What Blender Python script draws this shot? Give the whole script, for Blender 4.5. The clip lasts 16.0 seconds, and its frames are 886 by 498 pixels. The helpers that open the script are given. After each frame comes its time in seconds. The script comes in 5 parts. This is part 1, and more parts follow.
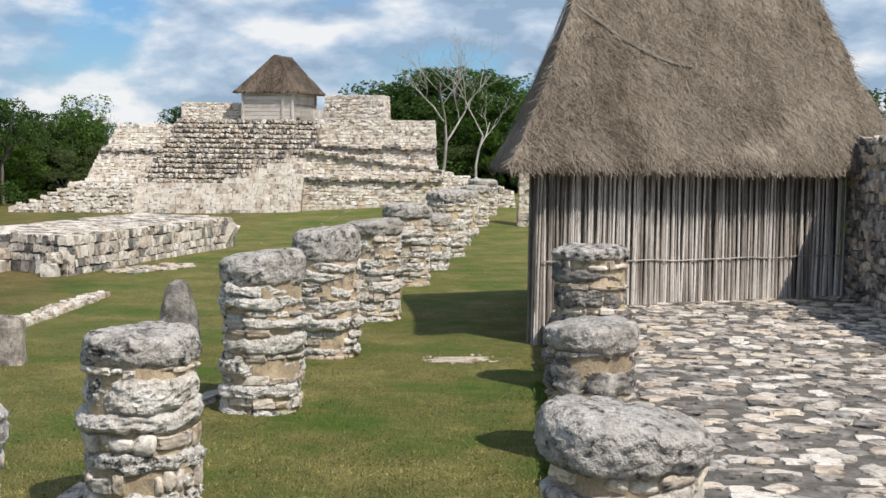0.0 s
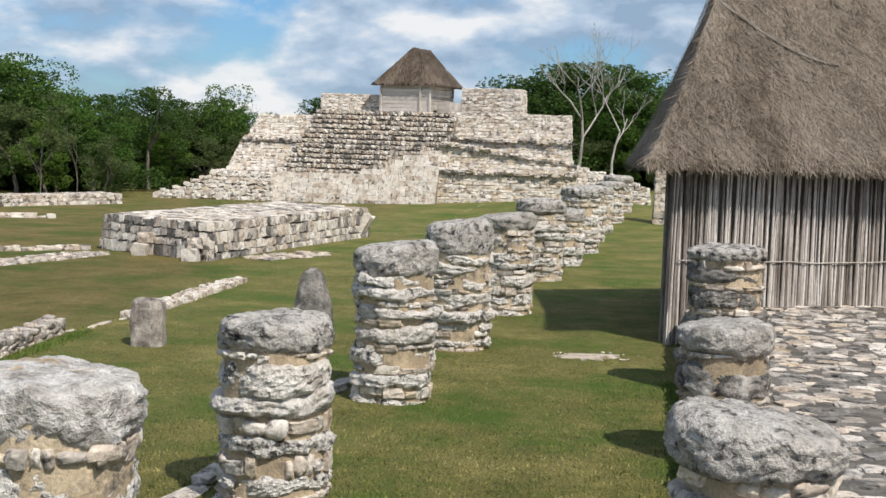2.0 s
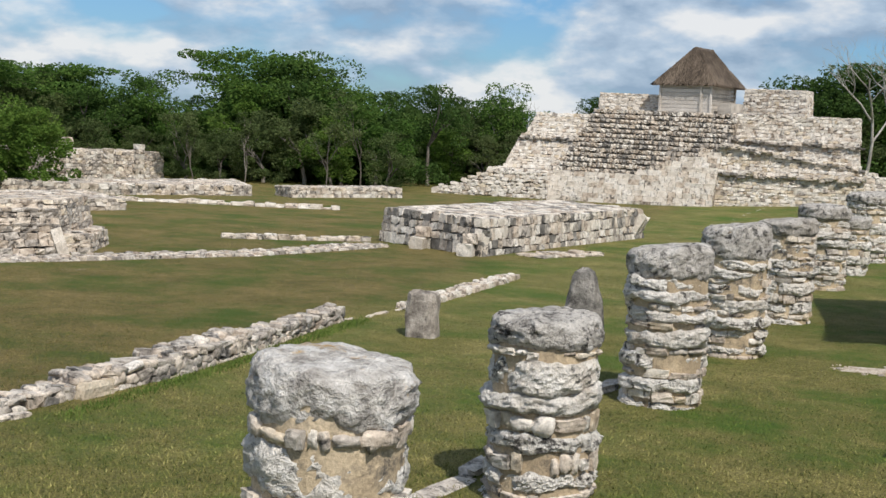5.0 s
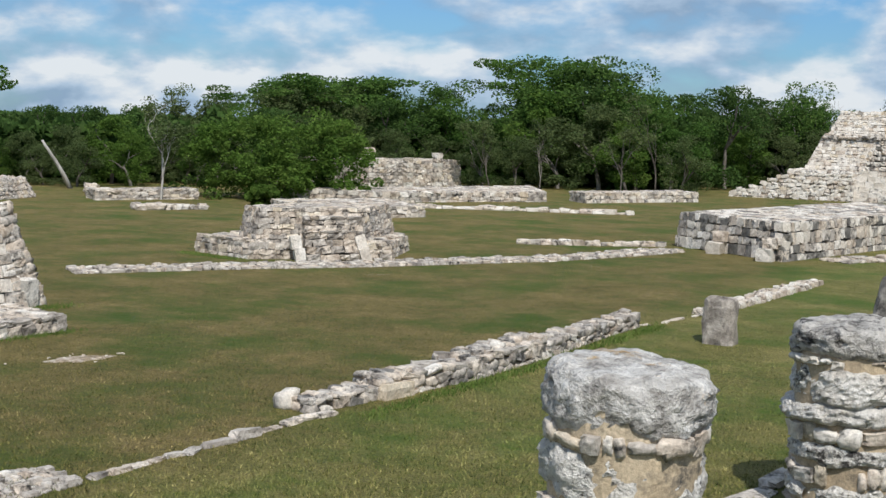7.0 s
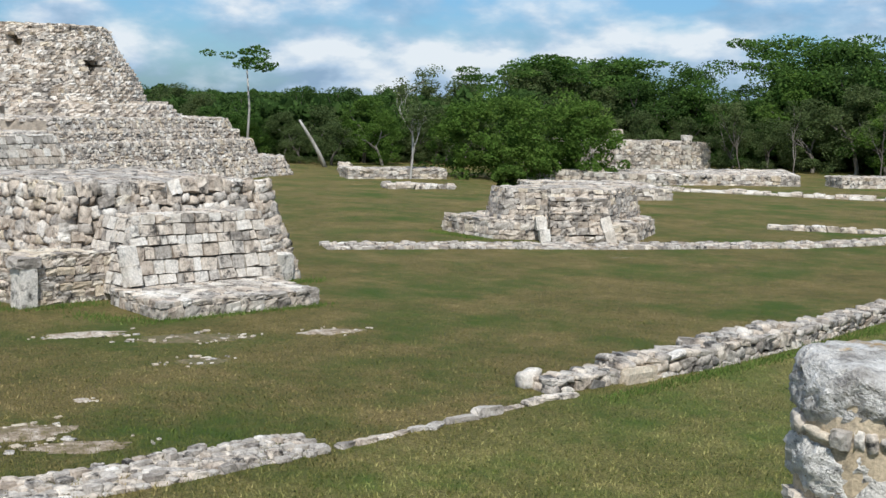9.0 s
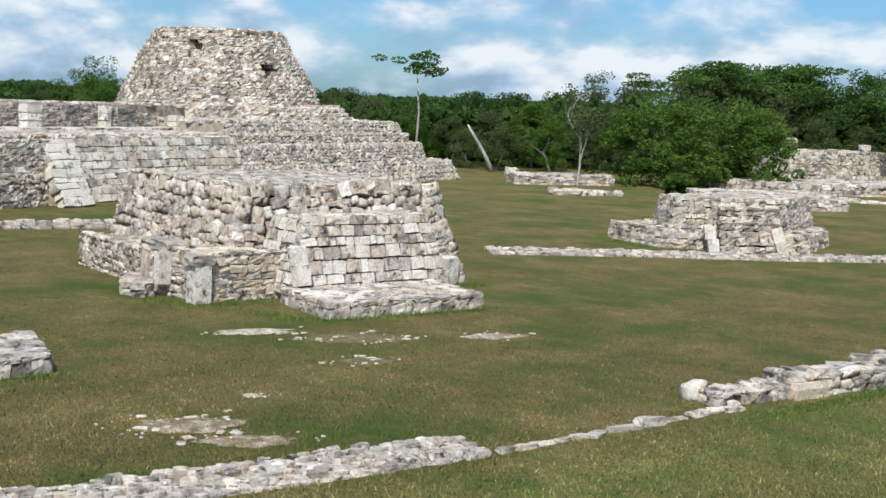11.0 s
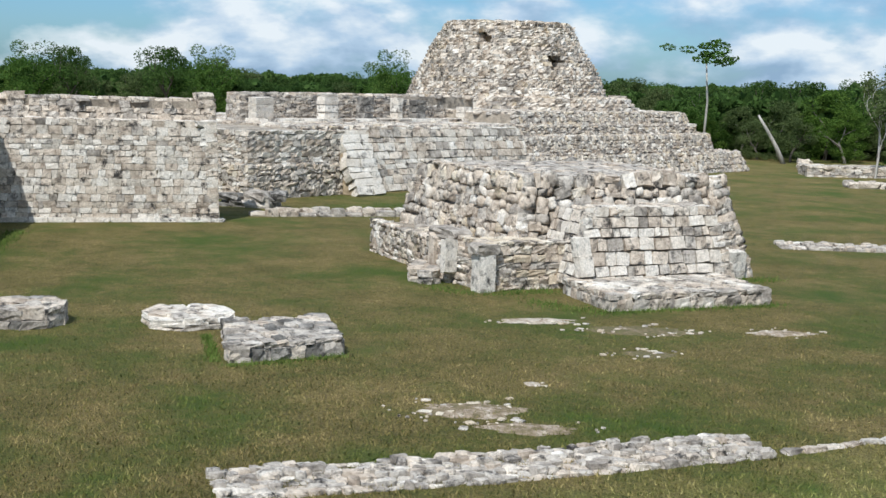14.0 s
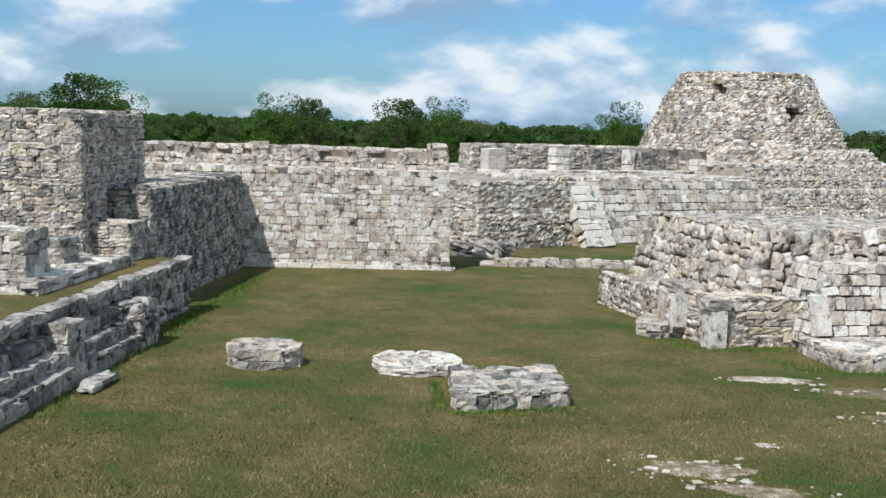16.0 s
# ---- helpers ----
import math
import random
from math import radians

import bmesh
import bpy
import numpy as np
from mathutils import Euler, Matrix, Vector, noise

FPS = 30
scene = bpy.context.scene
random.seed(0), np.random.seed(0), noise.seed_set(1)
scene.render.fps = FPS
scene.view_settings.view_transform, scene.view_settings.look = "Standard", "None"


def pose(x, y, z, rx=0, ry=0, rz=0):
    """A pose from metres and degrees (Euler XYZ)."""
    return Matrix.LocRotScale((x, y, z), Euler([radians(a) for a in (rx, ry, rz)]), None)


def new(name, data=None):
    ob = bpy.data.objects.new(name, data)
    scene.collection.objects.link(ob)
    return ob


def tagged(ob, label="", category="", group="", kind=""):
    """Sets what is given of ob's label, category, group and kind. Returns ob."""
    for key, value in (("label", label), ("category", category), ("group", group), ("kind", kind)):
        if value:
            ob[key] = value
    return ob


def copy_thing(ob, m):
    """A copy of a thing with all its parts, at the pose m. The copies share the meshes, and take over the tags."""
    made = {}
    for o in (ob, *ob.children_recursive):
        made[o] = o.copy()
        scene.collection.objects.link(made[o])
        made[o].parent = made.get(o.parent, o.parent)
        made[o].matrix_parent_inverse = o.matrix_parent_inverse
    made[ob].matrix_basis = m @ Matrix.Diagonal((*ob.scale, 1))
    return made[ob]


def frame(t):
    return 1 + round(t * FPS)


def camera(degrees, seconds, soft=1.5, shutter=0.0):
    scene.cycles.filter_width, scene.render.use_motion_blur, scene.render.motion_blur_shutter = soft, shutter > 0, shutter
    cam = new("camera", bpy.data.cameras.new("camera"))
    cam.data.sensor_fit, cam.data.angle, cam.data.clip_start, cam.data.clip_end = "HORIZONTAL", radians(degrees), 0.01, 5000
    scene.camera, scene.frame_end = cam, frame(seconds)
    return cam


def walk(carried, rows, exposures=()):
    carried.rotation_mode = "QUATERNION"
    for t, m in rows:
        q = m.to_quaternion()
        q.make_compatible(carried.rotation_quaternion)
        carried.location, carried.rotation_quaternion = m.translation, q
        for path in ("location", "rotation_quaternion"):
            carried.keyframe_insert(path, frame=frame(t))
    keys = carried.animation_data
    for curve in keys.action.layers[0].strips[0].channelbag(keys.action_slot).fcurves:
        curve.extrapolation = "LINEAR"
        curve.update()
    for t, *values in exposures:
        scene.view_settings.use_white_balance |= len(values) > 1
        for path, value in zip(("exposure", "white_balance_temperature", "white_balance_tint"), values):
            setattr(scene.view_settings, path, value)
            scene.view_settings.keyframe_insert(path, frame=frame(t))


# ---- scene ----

cam = camera(37.65, 16.0)
EYE = 2.6
PATH = [(0,85.693,-0.780,-0.266),(0.5,85.634,-0.973,0.905),(1,85.524,-1.228,2.148),(1.5,85.508,-1.662,3.927),
    (2,85.291,-1.896,5.693),(2.5,85.036,-1.737,7.781),(3,85.085,-1.934,9.532),(5.5,84.998,-2.505,21.345),
    (6,85.419,-1.896,25.331),(6.5,85.061,-1.542,28.098),(7,84.504,-1.465,30.683),(7.5,83.776,-1.641,33.507),
    (8,83.336,-1.817,36.440),(8.5,83.279,-1.711,38.878),(9,83.397,-1.599,41.518),(11.5,83.184,-1.950,50.805),
    (12,82.964,-1.698,52.812),(12.5,83.041,-1.919,54.215),(13,83.262,-1.857,56.653),(13.5,83.110,-2.106,58.813),
    (14,82.596,-1.640,61.379),(14.5,83.281,-1.243,63.679),(15,83.548,-1.467,65.952),(15.5,84.003,-2.240,68.693),
    (16,84.543,-1.798,71.517)]
walk(cam, [(t, pose(0, 0, EYE, rx, ry, rz)) for t, rx, ry, rz in PATH], exposures=((0, -0.01, 6650, 11), (3, -0.05, 6650, 11), (5.5, -0.15, 6600, 10), (7, -0.18, 6300, 9), (8.5, -0.13, 6150, 8), (11.5, -0.02, 6200, 8), (16, -0.05, 6050, 6)))

# ---- sun and sky ----
SUN = Vector((0.50, -0.62, 1.0)).normalized()
sun = new("sun", bpy.data.lights.new("sun", "SUN"))
sun.data.energy, sun.data.angle, sun.data.color = 4.7, radians(0.6), (1.0, 0.94, 0.86)
sun.matrix_basis = SUN.to_track_quat("Z", "Y").to_matrix().to_4x4()

def sky_world():
    w = bpy.data.worlds.new("sky")
    w.use_nodes = True
    nt = w.node_tree
    nt.nodes.clear()
    N, L = nt.nodes.new, nt.links.new
    out, bg = N("ShaderNodeOutputWorld"), N("ShaderNodeBackground")
    sky = N("ShaderNodeTexSky")
    sky.sky_type, sky.sun_disc = "NISHITA", False
    sky.sun_elevation = math.asin(SUN.z)
    sky.sun_rotation = math.atan2(SUN.x, SUN.y)
    sky.air_density, sky.dust_density, sky.ozone_density = 1.0, 0.6, 1.5
    tc = N("ShaderNodeTexCoord")
    sc = N("ShaderNodeVectorMath"); sc.operation = "MULTIPLY"
    sc.inputs[1].default_value = (1.0, 1.0, 2.2)
    L(tc.outputs["Generated"], sc.inputs[0])
    def cloud(shift):
        """How thick the cloud is in a direction, or a little above it."""
        mv = N("ShaderNodeVectorMath"); mv.operation = "ADD"
        mv.inputs[1].default_value = (0.31, 0.17, shift)
        L(sc.outputs[0], mv.inputs[0])
        n = N("ShaderNodeTexNoise")
        for key, value in (("Scale", 7.2), ("Detail", 9), ("Roughness", 0.52), ("Distortion", 0.05)):
            n.inputs[key].default_value = value
        L(mv.outputs[0], n.inputs["Vector"])
        return n.outputs["Fac"]
    here, above = cloud(0.0), cloud(0.045)
    r1 = N("ShaderNodeValToRGB"); r1.color_ramp.elements[0].position = 0.38; r1.color_ramp.elements[1].position = 0.52
    side = N("ShaderNodeSeparateXYZ"); L(tc.outputs["Generated"], side.inputs[0])
    thin = N("ShaderNodeMath"); thin.operation = "MULTIPLY_ADD"; thin.inputs[1].default_value = 0.085
    L(side.outputs[0], thin.inputs[0]); L(here, thin.inputs[2])
    thick = N("ShaderNodeMath"); thick.operation = "ADD"; thick.inputs[1].default_value = 0.03
    L(thin.outputs[0], thick.inputs[0]); L(thick.outputs[0], r1.inputs[0])
    # crowns catch the sun, undersides turn blue-grey
    dif = N("ShaderNodeMath"); dif.operation = "SUBTRACT"
    L(here, dif.inputs[0]); L(above, dif.inputs[1])
    lift = N("ShaderNodeMath"); lift.operation = "MULTIPLY_ADD"; lift.inputs[1].default_value = 4.6; lift.inputs[2].default_value = 0.46
    L(dif.outputs[0], lift.inputs[0])
    r2 = N("ShaderNodeValToRGB")
    r2.color_ramp.elements[0].position, r2.color_ramp.elements[0].color = 0.12, (0.33, 0.46, 0.63, 1)
    r2.color_ramp.elements[1].position, r2.color_ramp.elements[1].color = 0.95, (0.96, 0.98, 1.0, 1)
    mid = r2.color_ramp.elements.new(0.5); mid.color = (0.54, 0.67, 0.83, 1)
    L(lift.outputs[0], r2.inputs[0])
    tone = N("ShaderNodeMix"); tone.data_type = "RGBA"; tone.blend_type = "MULTIPLY"; tone.inputs[0].default_value = 1.0
    L(sky.outputs[0], tone.inputs[6]); tone.inputs[7].default_value = (0.056, 0.086, 0.122, 1)
    mix = N("ShaderNodeMix"); mix.data_type = "RGBA"
    mul = N("ShaderNodeMath"); mul.operation = "MULTIPLY"; mul.inputs[1].default_value = 0.92
    L(r1.outputs[0], mul.inputs[0]); L(mul.outputs[0], mix.inputs[0])
    L(tone.outputs[2], mix.inputs[6]); L(r2.outputs[0], mix.inputs[7])
    L(mix.outputs[2], bg.inputs[0]); bg.inputs[1].default_value = 0.95
    L(bg.outputs[0], out.inputs[0])
    scene.world = w
sky_world()

# ---- materials ----
def material(name, stops, scale=3.0, grain=40.0, rough=0.9, bump=0.3, vary=0.25, island=False, stain=None, stain_at=(0.55, 0.68), stain_scale=2.2, stretch=(1, 1, 1), bump_dist=0.02, detail=5, crisp=0.65, grain_range=(0.62, 1.3), plaza=None):
    """Rough mineral or plant surface: colours by a broad noise, fine grain, stains, and a tone of its own for each piece."""
    m = bpy.data.materials.new(name)
    m.use_nodes = True
    nt = m.node_tree
    N, L = nt.nodes.new, nt.links.new
    bsdf = nt.nodes["Principled BSDF"]
    geo = N("ShaderNodeNewGeometry")
    pos = N("ShaderNodeMapping"); pos.inputs["Scale"].default_value = stretch
    L(geo.outputs["Position"], pos.inputs["Vector"])
    if island:
        rnd = geo.outputs["Random Per Island"]
    else:
        rnd = N("ShaderNodeObjectInfo").outputs["Random"]
    broad = N("ShaderNodeTexNoise"); broad.inputs["Scale"].default_value = scale; broad.inputs["Detail"].default_value = detail; broad.inputs["Roughness"].default_value = crisp
    L(pos.outputs[0], broad.inputs["Vector"])
    mixr = N("ShaderNodeMath"); mixr.operation = "MULTIPLY_ADD"; mixr.inputs[1].default_value = vary
    L(rnd, mixr.inputs[0])
    off = N("ShaderNodeMath"); off.operation = "SUBTRACT"; L(broad.outputs["Fac"], off.inputs[0]); off.inputs[1].default_value = vary / 2
    L(off.outputs[0], mixr.inputs[2])
    ramp = N("ShaderNodeValToRGB")
    cr = ramp.color_ramp
    while len(cr.elements) < len(stops):
        cr.elements.new(0.5)
    for e, (p, c) in zip(cr.elements, stops):
        e.position, e.color = p, (*c, 1)
    L(mixr.outputs[0], ramp.inputs[0])
    colour = ramp.outputs[0]
    fine = N("ShaderNodeTexNoise"); fine.inputs["Scale"].default_value = grain; fine.inputs["Detail"].default_value = 4; fine.inputs["Roughness"].default_value = 0.7
    L(pos.outputs[0], fine.inputs["Vector"])
    fr = N("ShaderNodeMapRange"); fr.inputs[1].default_value, fr.inputs[2].default_value = 0.3, 0.7
    fr.inputs[3].default_value, fr.inputs[4].default_value = grain_range
    L(fine.outputs["Fac"], fr.inputs[0])
    g = N("ShaderNodeMix"); g.data_type = "RGBA"; g.blend_type = "MULTIPLY"; g.inputs[0].default_value = 0.8
    L(colour, g.inputs[6]); L(fr.outputs[0], g.inputs[7])
    colour = g.outputs[2]
    if stain:
        st = N("ShaderNodeTexNoise"); st.inputs["Scale"].default_value = stain_scale; st.inputs["Detail"].default_value = 7; st.inputs["Roughness"].default_value = 0.72
        L(pos.outputs[0], st.inputs["Vector"])
        sr = N("ShaderNodeMapRange"); sr.inputs[1].default_value, sr.inputs[2].default_value = stain_at
        sadd = N("ShaderNodeMath"); sadd.operation = "MULTIPLY_ADD"; sadd.inputs[1].default_value = 0.10
        L(rnd, sadd.inputs[0]); L(st.outputs["Fac"], sadd.inputs[2])
        L(sadd.outputs[0], sr.inputs[0])
        sm = N("ShaderNodeMix"); sm.data_type = "RGBA"
        L(sr.outputs[0], sm.inputs[0]); L(colour, sm.inputs[6]); sm.inputs[7].default_value = (*stain, 1)
        colour = sm.outputs[2]
    if plaza:
        # the trodden plaza, beyond the kerb at x = -6.6, is drier than the lawn
        px = N("ShaderNodeSeparateXYZ"); L(geo.outputs["Position"], px.inputs[0])
        wob = N("ShaderNodeTexNoise"); wob.inputs["Scale"].default_value = 0.5; wob.inputs["Detail"].default_value = 6
        L(geo.outputs["Position"], wob.inputs["Vector"])
        ad = N("ShaderNodeMath"); ad.operation = "MULTIPLY_ADD"; ad.inputs[1].default_value = 1.6; L(wob.outputs["Fac"], ad.inputs[0]); L(px.outputs[0], ad.inputs[2])
        pr = N("ShaderNodeMapRange"); pr.inputs[1].default_value, pr.inputs[2].default_value = -6.4, -5.2
        L(ad.outputs[0], pr.inputs[0])
        tint = N("ShaderNodeMix"); tint.data_type = "RGBA"; L(pr.outputs[0], tint.inputs[0])
        tint.inputs[6].default_value, tint.inputs[7].default_value = (*plaza[0], 1), (*plaza[1], 1)
        pm = N("ShaderNodeMix"); pm.data_type = "RGBA"; pm.blend_type = "MULTIPLY"; pm.inputs[0].default_value = 1.0
        L(colour, pm.inputs[6]); L(tint.outputs[2], pm.inputs[7])
        colour = pm.outputs[2]
    L(colour, bsdf.inputs["Base Color"])
    bsdf.inputs["Roughness"].default_value = rough
    bsdf.inputs["Specular IOR Level"].default_value = 0.25
    bp = N("ShaderNodeBump"); bp.inputs["Strength"].default_value = bump; bp.inputs["Distance"].default_value = bump_dist
    hsum = N("ShaderNodeMath"); hsum.operation = "ADD"; L(fine.outputs["Fac"], hsum.inputs[0]); L(broad.outputs["Fac"], hsum.inputs[1])
    L(hsum.outputs[0], bp.inputs["Height"]); L(bp.outputs[0], bsdf.inputs["Normal"])
    return m

LIME = [(0.25, (0.26, 0.212, 0.168)), (0.40, (0.47, 0.398, 0.328)), (0.56, (0.625, 0.550, 0.466)), (0.75, (0.735, 0.672, 0.596))]
WARM = [(0.25, (0.30, 0.235, 0.165)), (0.42, (0.54, 0.455, 0.345)), (0.58, (0.66, 0.585, 0.475)), (0.78, (0.76, 0.71, 0.63))]
DARK = [(0.25, (0.075, 0.07, 0.065)), (0.45, (0.19, 0.18, 0.165)), (0.6, (0.33, 0.31, 0.285)), (0.78, (0.52, 0.50, 0.46))]
PALE = [(0.25, (0.464, 0.410, 0.346)), (0.42, (0.646, 0.592, 0.523)), (0.7, (0.746, 0.710, 0.655))]
GREY = [(0.25, (0.175, 0.154, 0.134)), (0.42, (0.355, 0.32, 0.282)), (0.58, (0.505, 0.462, 0.412)), (0.78, (0.64, 0.60, 0.545))]
CAP = [(0.25, (0.20, 0.185, 0.168)), (0.42, (0.42, 0.395, 0.36)), (0.58, (0.585, 0.555, 0.515)), (0.78, (0.70, 0.675, 0.64))]
CRUST = [(0.25, (0.48, 0.43, 0.37)), (0.42, (0.70, 0.66, 0.60)), (0.7, (0.80, 0.78, 0.74))]
BLACK = (0.045, 0.042, 0.04)
KINDS = {"crust": (CRUST, (0.60, 0.70)), "capping": (CAP, (0.59, 0.72)), "lime": (LIME, (0.565, 0.70)), "warm": (WARM, (0.60, 0.76)), "dark": (DARK, (0.54, 0.70)), "pale": (PALE, (0.60, 0.75)), "grey": (GREY, (0.57, 0.72))}
STONE = {}
for kind, (stops, at) in KINDS.items():
    for isl in (False, True):
        STONE[kind, isl] = material("limestone_" + kind + ("_joined" if isl else ""), stops, scale=5.0, grain=34 if kind not in ("crust", "capping") else 26, bump=0.75 if kind not in ("crust", "capping") else 1.0, vary=0.24 if kind not in ("crust", "capping") else 0.12, island=isl, stain=BLACK if kind != "crust" else (0.07, 0.066, 0.062), stain_at=at, stain_scale=11.0 if kind in ("crust", "capping") else 7.0, bump_dist=0.06 if kind in ("crust", "capping") else 0.02)
MORTAR = material("lime_mortar", [(0.3, (0.26, 0.205, 0.14)), (0.5, (0.47, 0.375, 0.255)), (0.7, (0.58, 0.48, 0.345))], scale=2.0, grain=50, bump=0.5, stain=(0.08, 0.075, 0.07), stain_at=(0.58, 0.74), stain_scale=5.0)
RUBBLE = material("rubble_fill", [(0.3, (0.19, 0.165, 0.135)), (0.5, (0.34, 0.295, 0.24)), (0.7, (0.46, 0.41, 0.345))], scale=3.0, grain=30, bump=0.7, stain=BLACK, stain_at=(0.58, 0.76))
OCHRE = material("ochre_stained_cap", [(0.25, (0.16, 0.148, 0.135)), (0.42, (0.44, 0.415, 0.385)), (0.52, (0.64, 0.615, 0.58)), (0.72, (0.77, 0.755, 0.73))], scale=7.0, grain=24, bump=1.0, vary=0.1, stain=(0.46, 0.30, 0.12), stain_at=(0.60, 0.68), stain_scale=2.1, bump_dist=0.06)
FLAGBED = material("pavement_bed", [(0.3, (0.085, 0.077, 0.068)), (0.5, (0.17, 0.157, 0.14)), (0.7, (0.27, 0.25, 0.223))], scale=4.0, grain=45, bump=0.6)
THATCH = material("palm_thatch", [(0.3, (0.10, 0.078, 0.058)), (0.5, (0.20, 0.165, 0.128)), (0.7, (0.30, 0.255, 0.205))], scale=1.4, grain=60, bump=0.8, stretch=(1, 0.35, 0.35), island=True, vary=0.4)
THATCH_FAR = material("old_palm_thatch", [(0.3, (0.055, 0.042, 0.032)), (0.5, (0.115, 0.088, 0.066)), (0.7, (0.19, 0.15, 0.115))], scale=2.0, grain=25, bump=0.7, stretch=(1, 0.35, 0.35), island=True, vary=0.4)
POLE = material("grey_pole_wood", [(0.25, (0.17, 0.145, 0.125)), (0.46, (0.44, 0.40, 0.365)), (0.70, (0.68, 0.64, 0.60))], scale=3.0, grain=60, bump=0.4, stretch=(1, 1, 0.2), vary=0.55)
PLANK = material("weathered_boards", [(0.28, (0.36, 0.33, 0.29)), (0.5, (0.54, 0.50, 0.45)), (0.72, (0.68, 0.64, 0.59))], scale=2.0, grain=50, bump=0.3, stretch=(0.2, 1, 1), vary=0.4)
DRY, LAWN = (1.12, 1.06, 0.82), (1.22, 1.32, 0.92)
GRASS = material("dry_grass_ground", [(0.28, (0.058, 0.064, 0.018)), (0.42, (0.118, 0.110, 0.042)), (0.54, (0.182, 0.152, 0.070)), (0.72, (0.30, 0.24, 0.135))], scale=0.9, grain=46, bump=1.0, vary=0.0, bump_dist=0.05, detail=14, crisp=0.86, grain_range=(0.22, 1.8), plaza=(DRY, LAWN), stain=(0.062, 0.106, 0.018), stain_at=(0.52, 0.72), stain_scale=0.55)
BLADE = material("grass_blades", [(0.20, (0.040, 0.056, 0.014)), (0.40, (0.105, 0.104, 0.036)), (0.58, (0.190, 0.160, 0.076)), (0.85, (0.36, 0.30, 0.17))], scale=0.9, grain=9, bump=0.0, vary=0.62, detail=8, crisp=0.7, plaza=(DRY, LAWN), island=True, stain=(0.066, 0.122, 0.018), stain_at=(0.54, 0.76), stain_scale=0.55)
TUFT = material("long_grass_blades", [(0.25, (0.055, 0.10, 0.016)), (0.5, (0.095, 0.155, 0.026)), (0.75, (0.17, 0.215, 0.058))], scale=1.5, grain=9, bump=0.0, vary=0.5, island=True)
EARTH = material("bare_limestone_earth", [(0.36, (0.125, 0.112, 0.052)), (0.46, (0.19, 0.15, 0.09)), (0.55, (0.32, 0.255, 0.19)), (0.66, (0.52, 0.46, 0.39))], scale=5.5, grain=25, bump=0.8, detail=9, crisp=0.72)
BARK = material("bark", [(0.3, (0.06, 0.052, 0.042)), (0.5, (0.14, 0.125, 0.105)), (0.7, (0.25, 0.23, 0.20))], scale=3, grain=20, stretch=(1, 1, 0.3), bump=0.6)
PALEBARK = material("pale_bark", [(0.3, (0.26, 0.245, 0.22)), (0.5, (0.42, 0.40, 0.37)), (0.7, (0.58, 0.56, 0.53))], scale=3, grain=15, stretch=(1, 1, 0.3), bump=0.4)

def leaf_material(name, a, b, c):
    m = material(name, [(0.2, a), (0.5, b), (0.8, c)], scale=0.35, grain=2.0, rough=0.85, bump=0.0, vary=0.35, island=True)
    nt = m.node_tree
    bsdf = nt.nodes["Principled BSDF"]
    bsdf.inputs["Specular IOR Level"].default_value = 0.08
    tr = nt.nodes.new("ShaderNodeBsdfTranslucent")
    ad = nt.nodes.new("ShaderNodeMixShader"); ad.inputs[0].default_value = 0.42
    src = bsdf.inputs["Base Color"].links[0].from_socket
    nt.links.new(src, tr.inputs[0])
    out = nt.nodes["Material Output"]
    nt.links.new(bsdf.outputs[0], ad.inputs[1]); nt.links.new(tr.outputs[0], ad.inputs[2]); nt.links.new(ad.outputs[0], out.inputs[0])
    return m
LEAF = [leaf_material("dark_leaves", (0.037, 0.073, 0.019), (0.062, 0.118, 0.03), (0.1, 0.16, 0.047)),
        leaf_material("green_leaves", (0.046, 0.1, 0.02), (0.081, 0.158, 0.033), (0.136, 0.212, 0.052)),
        leaf_material("olive_leaves", (0.062, 0.099, 0.034), (0.106, 0.147, 0.055), (0.163, 0.198, 0.08)),
        leaf_material("bright_leaves", (0.058, 0.118, 0.020), (0.105, 0.185, 0.034), (0.17, 0.245, 0.058))]

# ---- building helpers ----
def thing(name, at, label, category, group="", kind=""):
    ob = new(name)
    ob.empty_display_size = 0.2
    ob.location = at
    return tagged(ob, label, category, group, kind)

def under(ob, parent):
    """Make ob, placed in world measures, a part of parent."""
    if parent is not None:
        ob.parent = parent
        base = parent.matrix_basis.copy()
        p = parent.parent
        while p is not None:
            base = p.matrix_basis @ parent.matrix_parent_inverse @ base
            parent, p = p, p.parent
        ob.matrix_parent_inverse = base.inverted()
    return ob

def mesh_from(name, verts, faces, mat, smooth=False):
    me = bpy.data.meshes.new(name)
    me.from_pydata([tuple(v) for v in verts], [], [tuple(f) for f in faces])
    me.materials.append(mat)
    if smooth:
        me.polygons.foreach_set("use_smooth", [True] * len(me.polygons))
    me.update()
    return me

def part(name, verts, faces, mat, parent, label="", smooth=False, kind=""):
    ob = new(name, mesh_from(name, verts, faces, mat, smooth))
    return tagged(under(ob, parent), label, kind=kind)

R = random.Random(7)

